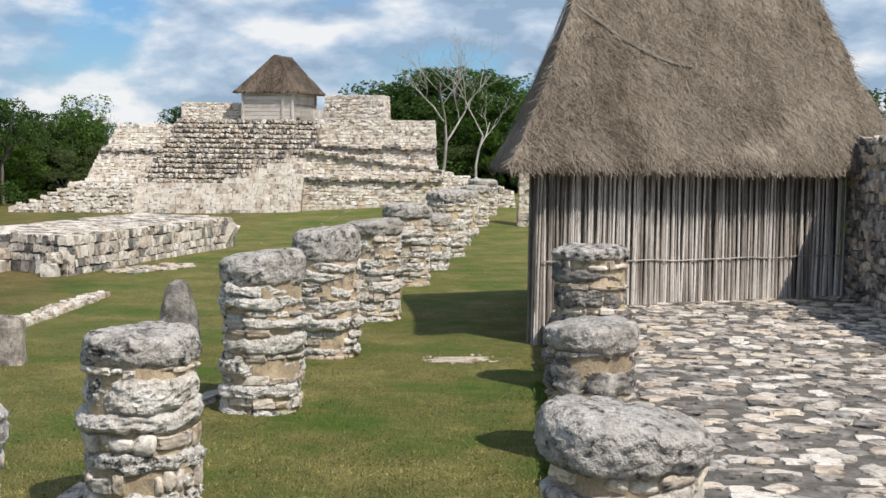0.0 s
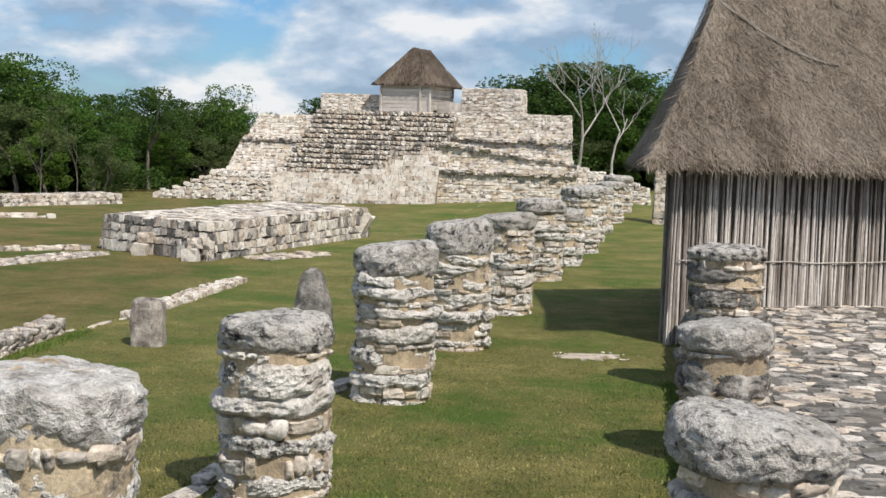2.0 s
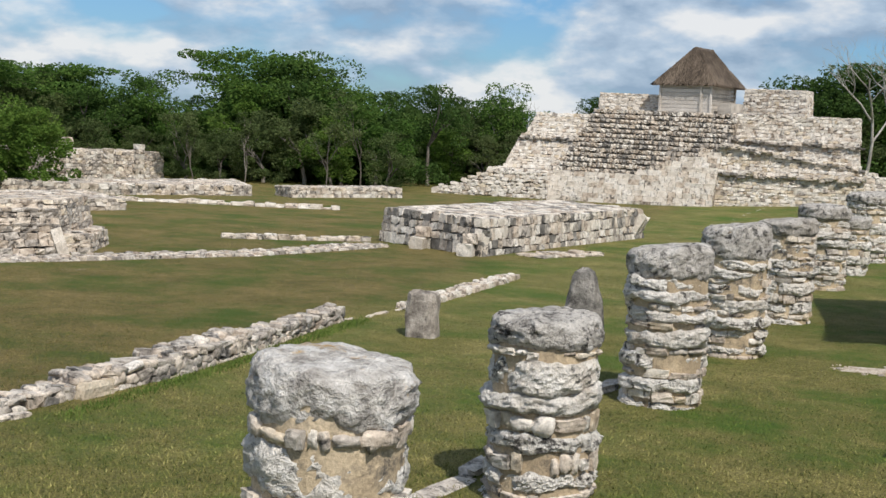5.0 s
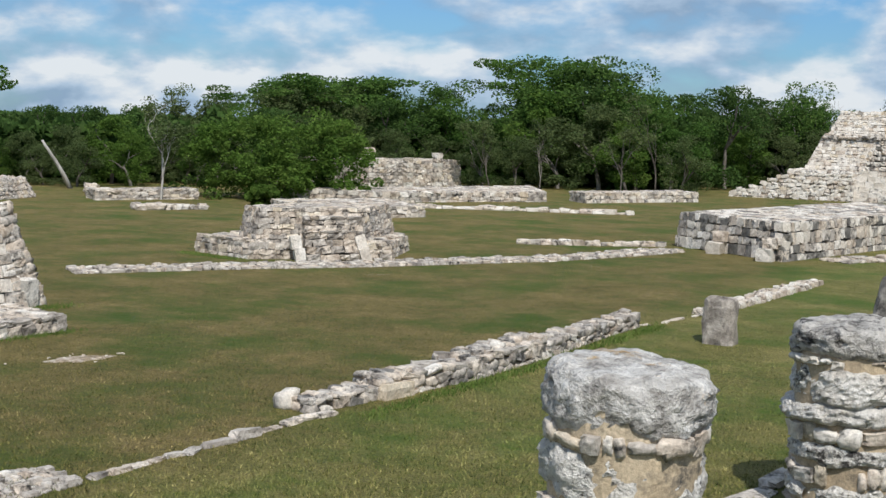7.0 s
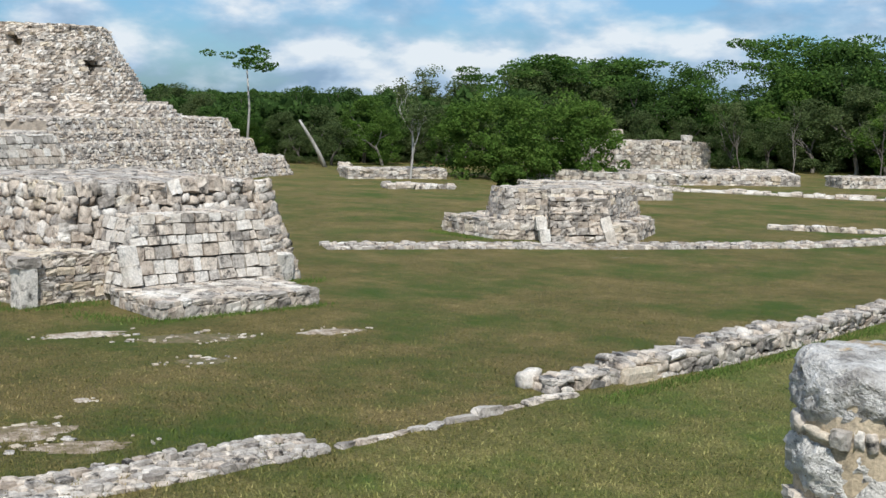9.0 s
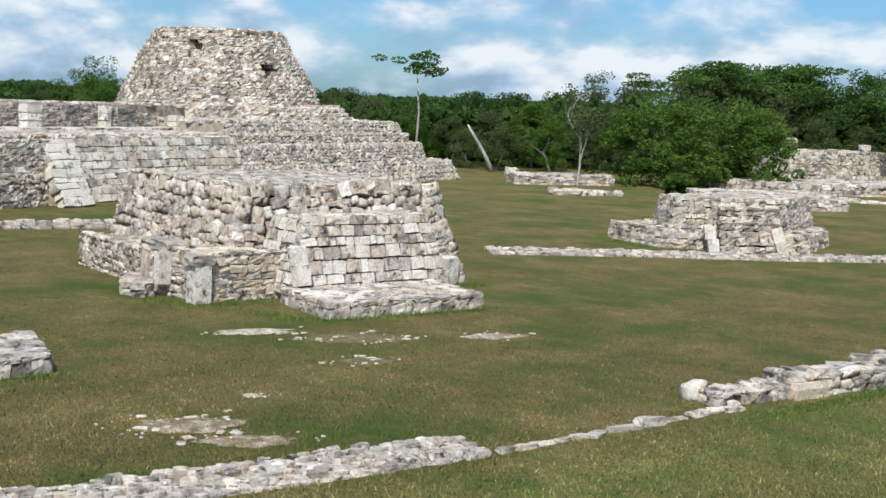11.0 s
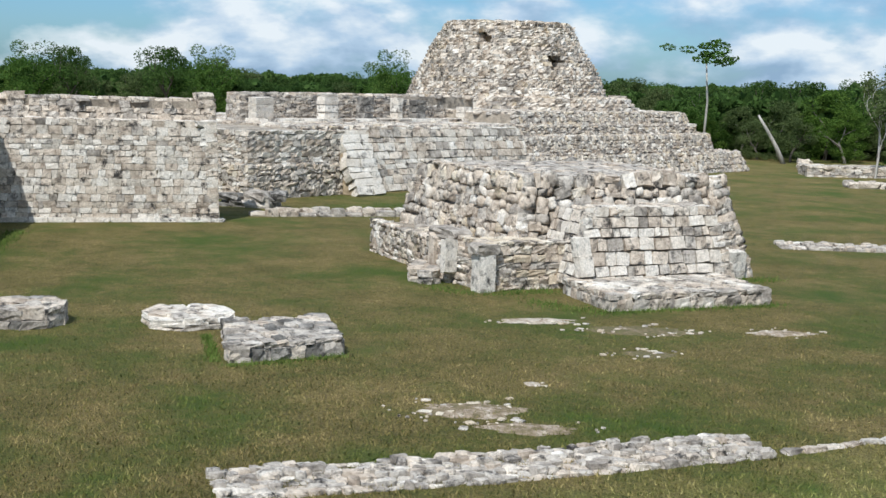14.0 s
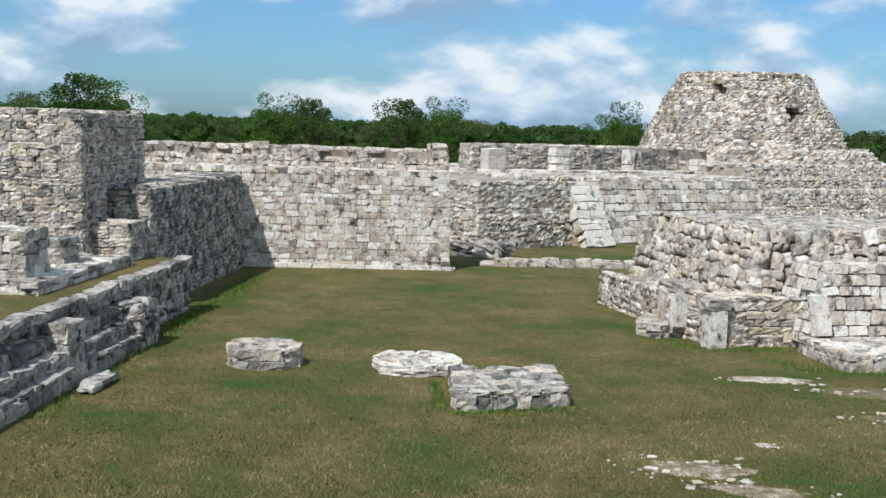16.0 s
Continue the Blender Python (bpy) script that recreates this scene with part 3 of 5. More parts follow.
# ---- thatched hut ----
def hut():
    t = thing("thatched_hut", (3.8, 19.5, 0), "pole-walled hut with a steep grey palm-thatch roof", "hut")
    global R
    keep, R = R, random.Random(31)
    # front wall of upright poles, set on the platform but for its outer corner
    a, b = Vector((1.34, 17.42, 0)), Vector((6.12, 19.38, 0))
    u = (b - a).normalized()
    n = Vector((u.y, -u.x, 0))
    pole_meshes = []
    for s in range(6):
        rr = random.Random(300 + s)
        vs, fs = [], []
        m = 7
        bx, by = rr.uniform(-0.4, 0.4), rr.uniform(-0.4, 0.4)
        for j, f in enumerate((0, 0.35, 0.7, 1.0)):
            w = 0.5 * (1 - 0.25 * f) * rr.uniform(0.9, 1.1)
            off = math.sin(f * math.pi)
            for k in range(m):
                an = 2 * math.pi * k / m
                vs.append((math.cos(an) * w + bx * off, math.sin(an) * w + by * off, f))
        for j in range(3):
            for k in range(m):
                fs.append((j * m + k, j * m + (k + 1) % m, (j + 1) * m + (k + 1) % m, (j + 1) * m + k))
        fs.append(tuple(range(3 * m, 4 * m)))
        pole_meshes.append(mesh_from("pole", vs, fs, POLE, True))
    def poles(p, q, z0f, z1):
        d = (q - p)
        L = d.length
        d.normalize()
        nn = Vector((d.y, -d.x, 0))
        s = 0.0
        while s < L:
            w = R.uniform(0.026, 0.05)
            at = p + d * (s + w / 2) + nn * R.uniform(-0.02, 0.02)
            z0 = z0f(s)
            ob = new("pole", R.choice(pole_meshes))
            under(ob, t)
            ob.matrix_basis = Matrix.Translation((at.x, at.y, z0)) @ Matrix.Rotation(R.uniform(-0.02, 0.02), 4, nn) @ Matrix.Rotation(R.uniform(0, 6), 4, "Z") @ Matrix.Diagonal((w, w, z1 - z0 + R.uniform(-0.03, 0.1), 1))
            s += w * R.uniform(0.85, 1.15)
    poles(a, b, lambda s: -0.02 if s < 0.30 else 0.5, 2.62)
    poles(Vector((1.62, 21.3, 0)), a + Vector((0.0, 0.03, 0)), lambda s: -0.02, 2.62)
    # added dark sheet for the shade between the poles, and lashed rails
    part("inner_screen", [tuple(a - n * 0.16 + Vector((0, 0, 0.02))), tuple(b - n * 0.16 + Vector((0, 0, 0.02))), tuple(b - n * 0.16 + Vector((0, 0, 2.6))), tuple(a - n * 0.16 + Vector((0, 0, 2.6))), tuple(a - n * 0.22 + Vector((0, 0, 0.02))), tuple(b - n * 0.22 + Vector((0, 0, 0.02))), tuple(b - n * 0.22 + Vector((0, 0, 2.6))), tuple(a - n * 0.22 + Vector((0, 0, 2.6)))], [(0, 1, 2, 3), (7, 6, 5, 4), (0, 3, 7, 4), (1, 5, 6, 2), (3, 2, 6, 7), (0, 4, 5, 1)], BARK, t, "dark sheet added behind the poles for the shade in their gaps")
    for z in (1.12,):
        rail(t, [a + n * 0.035 + u * (0.1 + k * (5.0 / 12)) + Vector((0, 0, z + R.uniform(-0.015, 0.015))) for k in range(13)], 0.011, POLE, "lashing")
    # hipped thatch
    cx = 4.05
    def section(z):
        """half width, front y and back y of the roof at a height"""
        f = (z - 2.38) / (5.75 - 2.38)
        flare = 0.16 * (1 - f) ** 4
        hw = 2.96 + (1.76 - 2.96) * f + flare
        return hw, 17.16 + (19.45 - 17.16) * f - flare, 22.0 + (19.55 - 22.0) * f + flare
    def shear(x, y):
        return y + (x - 1.34) * 0.40
    levels, m = 26, 40
    vs, fs = [], []
    def loop(z):
        hw, yf, yb = section(z)
        pts = []
        for k in range(m):
            pts.append((cx - hw + 2 * hw * k / m, yf))
        for k in range(14):
            pts.append((cx + hw, yf + (yb - yf) * k / 14))
        for k in range(m):
            pts.append((cx + hw - 2 * hw * k / m, yb))
        for k in range(14):
            pts.append((cx - hw, yb + (yf - yb) * k / 14))
        return pts
    for j in range(levels + 1):
        z = 2.38 + (5.75 - 2.38) * j / levels
        for x, y in loop(z):
            w = 0.05 * noise.noise((x * 1.6, y * 1.6, z * 1.2)) + 0.03 * noise.noise((x * 6, y * 6, z * 2))
            vs.append((x + w * (0.6 if x > cx else -0.6), shear(x, y) - w, z + w * 0.5 + (0.05 * noise.noise((x * 2.2, y * 2.2, 3)) if j == 0 else 0)))
    k = len(loop(3))
    for j in range(levels):
        for i in range(k):
            fs.append((j * k + i, j * k + (i + 1) % k, (j + 1) * k + (i + 1) % k, (j + 1) * k + i))
    # underside
    base = len(vs)
    for x, y in loop(2.38):
        hw, yf, yb = section(2.38)
        vs.append((cx + (x - cx) * 0.86, shear(cx + (x - cx) * 0.86, 19.5 + (y - 19.5) * 0.82), 2.56))
    for i in range(k):
        fs.append((base + i, base + (i + 1) % k, (i + 1) % k, i))
    fs.append([base + i for i in range(k)][::-1])
    top = levels * k
    fs.append([top + i for i in range(k)])
    roof = part("thatch_roof", vs, fs, THATCH, t, "thick weathered palm thatch", smooth=True)
    # loose straws over the slope and hanging from the eave
    sv, sf = [], []
    def straw(p, d, side, length, w):
        i = len(sv)
        q = p + d * length
        sv.extend([p - side * w, p + side * w, q + side * w * 0.5, q - side * w * 0.5])
        sf.append((i, i + 1, i + 2, i + 3))
    def slope_pts(count, which):
        for _ in range(count):
            f = R.random() ** 1.25
            z = 2.40 + 3.3 * f
            hw, yf, yb = section(z)
            hw0, yf0, _ = section(z - 0.1)
            if which == "front":
                x = cx + R.uniform(-hw, hw)
                p = Vector((x, shear(x, yf) - R.uniform(0.0, 0.05), z + 0.02))
                d = Vector((R.gauss(0, 0.16), (yf0 - yf) - 0.012 * R.random(), -0.1)).normalized()
                side = Vector((1, 0, R.uniform(-0.4, 0.4)))
            else:
                y = R.uniform(yf, yb)
                p = Vector((cx - hw - R.uniform(0, 0.04), shear(cx - hw, y), z + 0.02))
                d = Vector((-(hw0 - hw) - 0.012 * R.random(), R.gauss(0, 0.16), -0.1)).normalized()
                side = Vector((0, 1, R.uniform(-0.4, 0.4)))
            straw(p, d, side, R.uniform(0.08, 0.26), R.uniform(0.003, 0.008))
    slope_pts(26000, "front"); slope_pts(5000, "left")
    hw, yf, yb = section(2.38)
    for _ in range(5200):
        x = cx + R.uniform(-hw, hw)
        straw(Vector((x, shear(x, yf) + R.uniform(-0.03, 0.22), 2.44 + R.uniform(-0.02, 0.06) + 0.05 * noise.noise((x * 2.2, yf * 2.2, 3)))), Vector((R.gauss(0, 0.2), -0.25, -1)).normalized(), Vector((1, R.uniform(-0.3, 0.3), 0)), R.uniform(0.06, 0.15), R.uniform(0.004, 0.009))
    for _ in range(2200):
        y = R.uniform(yf, yb)
        straw(Vector((cx - hw + R.uniform(-0.03, 0.2), shear(cx - hw, y), 2.44 + R.uniform(-0.02, 0.06))), Vector((-0.25, R.gauss(0, 0.2), -1)).normalized(), Vector((0, 1, 0)), R.uniform(0.06, 0.15), R.uniform(0.004, 0.009))
    me = bpy.data.meshes.new("loose_straw")
    me.from_pydata([v[:] for v in sv], [], sf)
    me.materials.append(THATCH)
    tagged(under(new("loose_straw", me), roof), kind="stuff")
    # sagging dark cord across the roof
    pts = []
    for k in range(14):
        f = k / 13
        x = 1.98 + 1.72 * f
        z = 4.72 - 0.95 * f - 0.10 * math.sin(f * math.pi) + 0.10 * f ** 6
        hw, yf, _ = section(z)
        pts.append(Vector((x, shear(x, yf) - 0.045, z)))
    rail(t, pts, 0.026, BARK, "cord", "dark twisted vine lying across the thatch")
    R = keep

def rail(parent, pts, r, mat, name, label="", taper=1.0, m=6):
    vs, fs = [], []
    for j, p in enumerate(pts):
        d = (pts[min(j + 1, len(pts) - 1)] - pts[max(j - 1, 0)]).normalized()
        s = d.cross(Vector((0.3, 0.2, 1)) if abs(d.z) < 0.9 else Vector((1, 0, 0))).normalized()
        w = s.cross(d)
        rr = r * (1 + (taper - 1) * j / (len(pts) - 1))
        for k in range(m):
            a = 2 * math.pi * k / m
            vs.append(p + (s * math.cos(a) + w * math.sin(a)) * rr)
    for j in range(len(pts) - 1):
        for k in range(m):
            fs.append((j * m + k, j * m + (k + 1) % m, (j + 1) * m + (k + 1) % m, (j + 1) * m + k))
    fs += [list(range(m))[::-1], [(len(pts) - 1) * m + k for k in range(m)]]
    return part(name, vs, fs, mat, parent, label, smooth=True)
hut()

wall_by_hut = thing("stone_wall", (6.4, 15, 0.5), "high rough stone wall with black stains at the platform's far side", "wall")
mass(wall_by_hut, [(6.02, 9.0), (6.7, 9.0), (6.85, 19.6), (6.17, 19.6)], 0.5, 2.85, 0.02, sides=(3,), ch=0.17, cw=0.26, form="rock", kinds=(("dark", 3), ("warm", 2), ("grey", 3)), cover=True, limit=260, core=MORTAR)

# ---- standing stones ----
def standing_stone(x, y, w, d, h, point, seed, label):
    vs, fs, m = [], [], 22
    prof = [(0, 1.0), (0.12, 0.99), (0.3, 0.90), (0.45, 0.82), (0.6, 0.72), (0.75, 0.62), (0.88, 0.52), (0.95, 0.42), (1.0, 0.10)] if point else [(0, 1.0), (0.2, 1.0), (0.5, 0.96), (0.8, 0.93), (0.93, 0.9), (0.98, 0.8), (1.0, 0.1)]
    for f, s in prof:
        for k in range(m):
            a = 2 * math.pi * k / m
            ca, sa = math.cos(a), math.sin(a)
            p = 0.55
            px, py = math.copysign(abs(ca) ** p, ca) * w / 2 * s, math.copysign(abs(sa) ** p, sa) * d / 2 * s
            nz = 1 + 0.16 * noise.noise((ca * 1.5 + seed, sa * 1.5, f * 3)) + 0.10 * noise.noise((ca * 4 + seed, sa * 4, f * 9))
            vs.append((x + px * nz, y + py * nz, -0.05 + f * (h + 0.05) * (1 + (0.05 * noise.noise((ca * 2, sa * 2, seed)) if f > 0.9 else 0))))
    for j in range(len(prof) - 1):
        for k in range(m):
            fs.append((j * m + k, j * m + (k + 1) % m, (j + 1) * m + (k + 1) % m, (j + 1) * m + k))
    fs.append([(len(prof) - 1) * m + k for k in range(m)])
    ob = new("standing_stone", mesh_from("standing_stone", vs, fs, STONE["dark", False], False))
    tagged(ob, label, "standing stone")
    ob.data.materials[0] = STONE["grey" if not point else "dark", False]
standing_stone(-3.24, 16.3, 0.60, 0.42, 0.93, True, 3, "dark pointed standing stone on the grass")
standing_stone(-5.08, 15.35, 0.41, 0.34, 0.58, False, 9, "short squared grey stone stump on the grass")

# ---- plaza edge: low rubble kerb ----
def kerb(name, pts, width, height, label, size=0.26, kinds=MIXED, limit=300, rough=0.05, rows=None):
    t = thing(name, (*pts[0], 0), label, "low wall")
    specs, flat = [], height < 0.14
    for p, q in zip(pts, pts[1:]):
        p, q = Vector((*p, 0)), Vector((*q, 0))
        u = (q - p).normalized()
        n = Vector((-u.y, u.x, 0))
        L = (q - p).length
        layers = max(1, round(height / 0.14))
        for lv in range(layers):
            lanes = rows or max(1, round(width / (size * 0.8)))
            for ln in range(lanes):
                s = 0
                while s < L:
                    w = size * R.uniform(0.6, 1.5)
                    hh = height / layers * R.uniform(0.6, 1.5)
                    off = (ln + 0.5) / lanes * width - width / 2
                    at = p + u * (s + w / 2) + n * (off + R.uniform(-1, 1) * size * 0.15) + Vector((0, 0, lv * height / layers + hh / 2 - 0.03))
                    gz = ground_height(at.x, at.y)
                    at.z += gz
                    specs.append((Matrix.Translation(at) @ Matrix.Rotation(math.atan2(u.y, u.x) + R.uniform(-0.3, 0.3), 4, "Z") @ Matrix.Rotation(R.uniform(-0.1, 0.1) if flat else R.uniform(-0.3, 0.3), 4, "X") @ Matrix.Diagonal((w * 1.02, width / lanes * R.uniform(0.85, 1.2), hh, 1)), "flag" if flat else "rock", pick(kinds)))
                    s += w
    lay(t, specs, limit)
    return t
FIELD = (("lime", 3), ("grey", 4), ("dark", 1.2), ("pale", 0.6))
def rubble_wall(label, foot, z, size, form, edge):
    t = thing("rubble_wall", (*foot[0], 0), label, "low wall")
    mass(t, foot, 0, z, 0.05, sides=(0, 1, 3), ch=edge, cw=size * 1.3, form="rock", kinds=FIELD, size=size, cover_form=form, depth=0.14, limit=170, gap=1.0)
    return t
paved = rubble_wall("low footing of small flat paving stones on the grass", [(-6.76, 9.21), (-6.6, 10.1), (-7.06, 10.5), (-7.15, 9.32)], 0.10, 0.13, "flag", 0.12)
lay(paved, [(Matrix.Translation((-7.08, 9.3, 0.07)) @ Matrix.Diagonal((0.16, 0.2, 0.2, 1)), "rock", "pale")])
stub = rubble_wall("low stub of weathered rubble wall with one cream block", [(-6.58, 10.08), (-6.36, 11.45), (-6.84, 11.6), (-7.04, 10.3)], 0.18, 0.16, "block", 0.11)
lay(stub, [(Matrix.Translation((-6.58, 10.28, 0.06)) @ Matrix.Rotation(1.42, 4, "Z") @ Matrix.Diagonal((0.42, 0.2, 0.17, 1)), "ashlar", "warm")])
rubble_wall("low heaped wall of grey fieldstones", [(-6.36, 11.45), (-6.33, 13.1), (-6.84, 13.1), (-6.86, 11.5)], 0.23, 0.15, "rock", 0.11)
rubble_wall("low heaped wall of grey fieldstones, sinking into the grass", [(-6.33, 13.12), (-6.36, 15.9), (-6.72, 15.9), (-6.82, 13.12)], 0.18, 0.14, "rock", 0.1)
kerb("stone_kerb", [(-6.35, 16.0), (-6.1, 17.6)], 0.07, 0.04, "line of small kerb stones sunk in the grass", 0.22)
kerb("rubble_strip", [(-6.08, 17.6), (-5.85, 22.6)], 0.36, 0.09, "strip of pale cobbles in the grass", 0.12, (("lime", 4), ("pale", 3)))
kerb("stone_kerb", [(-6.8, 6.6), (-6.66, 9.3)], 0.10, 0.07, "line of squared kerb stones sunk in the grass", 0.26, (("lime", 3), ("grey", 2)))
kerb("stone_kerb", [(-2.68, 8.5), (-2.56, 10.4), (-2.36, 13.4)], 0.16, 0.07, "line of flat grey kerb slabs along the columns", 0.55, (("grey", 2), ("lime", 1)))
kerb("cobble_strip", [(-7.66, 2.6), (-7.34, 4.4), (-7.05, 6.5)], 0.62, 0.06, "broad strip of pale cobbles beside the grass", 0.10, (("lime", 3), ("pale", 0.4), ("grey", 4)))

# ---- low altar platform before the pyramid ----
a1 = thing("altar_platform", (-8, 31, 0), "long low platform of squared grey-white blocks with a flat stone top", "platform")
A1 = [(-10.35, 27.9), (-7.36, 25.95), (-5.35, 34.6), (-8.4, 36.4)]
mass(a1, A1, 0, 0.76, 0.08, sides=(0, 1), ch=0.30, cw=0.27, kinds=(("lime", 3), ("pale", 4), ("grey", 3), ("dark", 1.6)), limit=170, gap=0.93, core=FLAGBED)
for s, w in ((0.48, 0.3), (0.93, 0.3)):
    p = Vector(A1[0]).lerp(Vector(A1[1]), s)
    lay(a1, [(Matrix.Translation((p.x - 0.12, p.y - 0.2, 0.11)) @ Matrix.Diagonal((0.32, 0.35, 0.3, 1)), "block", "pale"), (Matrix.Translation((p.x - 0.05, p.y - 0.1, 0.36)) @ Matrix.Diagonal((0.28, 0.3, 0.22, 1)), "block", "lime")])
lay(a1, [(Matrix.Translation((-5.5, 34.1 + 0.28 * k, 0.28 - 0.04 * k)) @ Matrix.Rotation(0.5, 4, "Y") @ Matrix.Diagonal((0.2, 0.26, 0.75, 1)), "block", "pale") for k in range(3)])
kerb("cobble_patch", [(-6.6, 26.8), (-5.6, 28.6)], 0.8, 0.08, "patch of flat cobbles beside the altar platform", 0.3)

# ---- small stepped altar ----
a2 = thing("stepped_altar", (-15.2, 20.5, 0), "stepped stone altar with a short stair between pale sloping side slabs", "altar")
mass(a2, [(-17.0, 19.3), (-15.35, 18.9), (-13.45, 20.85), (-14.1, 22.5), (-16.6, 22.6)], 0, 0.33, 0.05, sides=(0, 1, 2), ch=0.13, cw=0.24, limit=120)
mass(a2, [(-16.2, 19.55), (-15.3, 18.97), (-13.85, 20.55), (-14.25, 22.3), (-16.4, 22.3)], 0.0, 0.92, 0.16, sides=(0, 1, 2), ch=0.12, cw=0.22, limit=280, kinds=(("lime", 4), ("grey", 4), ("warm", 1)))
f0, f1 = Vector((-15.3, 18.97, 0)), Vector((-13.85, 20.55, 0))
fu = (f1 - f0).normalized(); fn = Vector((fu.y, -fu.x, 0))
for k in range(6):
    lay(a2, face(f0 + fu * 0.95 + fn * (0.36 - 0.05 * k), f0 + fu * 2.05 + fn * (0.36 - 0.05 * k), 0.13 * k, 0.13 * k + 0.14, 0.14, 0.24, 0, 0.3, "block", (("lime", 3), ("grey", 3))))
for q in (0.84, 2.08):
    up = (Vector((0, 0, 1)) - fn * 0.39 - fu * 0.28).normalized()
    lay(a2, [(axes(fu * 0.2, fn * 0.16, up * 0.26, f0 + fu * q + fn * 0.40 + up * (0.12 + 0.25 * k)), "ashlar", "pale") for k in range(2)])
kerb("rubble_wall", [(-16.2, 15.3), (-14.75, 17.6), (-13.0, 20.1), (-11.25, 22.85), (-10.0, 26.6)], 0.75, 0.07, "long low line of pale rubble along the plaza", 0.14, (("lime", 4), ("pale", 0.5), ("grey", 5)))
kerb("stone_kerb", [(-14.9, 14.9), (-11.6, 19.5), (-9.2, 23.6), (-6.4, 26.5)], 0.04, 0.02, "thin pale kerb line in the grass", 0.5, (("lime", 1), ("grey", 1)), limit=60)
kerb("stone_kerb", [(-13.3, 25.8), (-10.6, 27.6)], 0.3, 0.12, "short kerb of grey stones", 0.2)

# ---- shrine with stair and ledge ----
sh = thing("ruined_shrine", (-14.5, 10, 0), "ruined shrine of rubble and dressed blocks with stair and ledge", "shrine")
RUB = (("lime", 5), ("grey", 3), ("warm", 0.8), ("pale", 1.5))
mass(sh, [(-14.2, 8.8), (-13.62, 12.42), (-17.6, 12.75), (-17.9, 8.9)], 0, 1.36, 0.24, sides=(0, 1, 3), ch=0.19, cw=0.21, form="rock", kinds=RUB, limit=300, depth=0.28, gap=0.95, core=FLAGBED, cover_kinds=(("lime", 3), ("grey", 4)))
mass(sh, [(-13.86, 8.2), (-13.72, 9.42), (-14.3, 9.5), (-14.8, 8.3)], 0, 0.58, 0.03, sides=(0, 3), ch=0.10, cw=0.2, kinds=(("warm", 2), ("lime", 4), ("grey", 1)), limit=120)
mass(sh, [(-13.6, 11.4), (-13.66, 12.2), (-14.4, 12.3), (-14.4, 11.4)], 0, 0.74, 0.1, sides=(0, 1), ch=0.11, cw=0.17, kinds=RUB, limit=100)
lay(sh, [(Matrix.Translation((-13.86, 8.22, 0.22)) @ Matrix.Diagonal((0.22, 0.24, 0.5, 1)), "ashlar", "pale"), (Matrix.Translation((-13.87, 8.22, 0.53)) @ Matrix.Diagonal((0.28, 0.34, 0.13, 1)), "block", "grey"), (Matrix.Translation((-13.66, 12.08, 0.2)) @ Matrix.Diagonal((0.24, 0.3, 0.4, 1)), "ashlar", "pale")])
# stair block, dressed facing
mass(sh, [(-13.22, 9.2), (-12.98, 11.55), (-14.2, 11.7), (-14.4, 9.3)], 0.1, 1.02, 0.26, sides=(0, 1, 3), ch=0.135, cw=0.17, form="ashlar", kinds=(("lime", 3), ("pale", 3), ("grey", 2)), limit=170, cover=True, depth=0.18, gap=0.9)
for k, (x, y) in enumerate(((-13.2, 9.25),)):
    lay(sh, [(Matrix.Translation((x + 0.02 - 0.09 * j, y + 0.02, 0.34 + 0.24 * j)) @ Matrix.Rotation(-0.3, 4, "Y") @ Matrix.Diagonal((0.14, 0.2, 0.25, 1)), "ashlar", "pale") for j in range(2)])
mass(sh, [(-12.1, 8.9), (-11.83, 11.1), (-13.2, 11.35), (-13.4, 9.12)], 0, 0.17, 0.0, sides=(0, 1, 3), ch=0.17, cw=0.2, kinds=(("lime", 3), ("grey", 3), ("pale", 1)), limit=160, size=0.24)
mass(sh, [(-14.75, 8.1), (-14.3, 8.25), (-14.4, 8.9), (-17.7, 9.2), (-17.75, 8.5), (-15.4, 8.3)], 0, 0.46, 0.02, sides=(0, 4, 5), ch=0.11, cw=0.16, form="rock", kinds=RUB, limit=140)
mass(sh, [(-14.92, 7.72), (-14.55, 7.85), (-15.1, 8.4), (-15.7, 8.2)], 0, 0.14, 0.0, sides=(0, 1, 3), ch=0.14, cw=0.3, kinds=(("grey", 2), ("lime", 2)), limit=40)
lay(sh, [(Matrix.Translation((-15.1, 8.22, 0.34)) @ Matrix.Diagonal((0.16, 0.18, 0.44, 1)), "ashlar", "lime"), (Matrix.Translation((-14.55, 8.1, 0.34)) @ Matrix.Diagonal((0.14, 0.18, 0.44, 1)), "ashlar", "pale"), (Matrix.Translation((-15.0, 8.35, 0.6)) @ Matrix.Diagonal((0.7, 0.3, 0.12, 1)), "block", "grey")])

# ---- ground altars on the lawn ----
slab = thing("square_altar", (-11.6, 4.6, 0), "low square altar paved with small grey stones", "altar")
mass(slab, [(-11.03, 3.9), (-11.0, 5.0), (-12.24, 5.36), (-12.33, 4.28)], 0, 0.15, 0.0, sides=(0, 1, 3), ch=0.15, cw=0.17, kinds=(("grey", 4), ("lime", 2), ("dark", 2)), limit=200, size=0.15, cover_form="flag", core=FLAGBED)
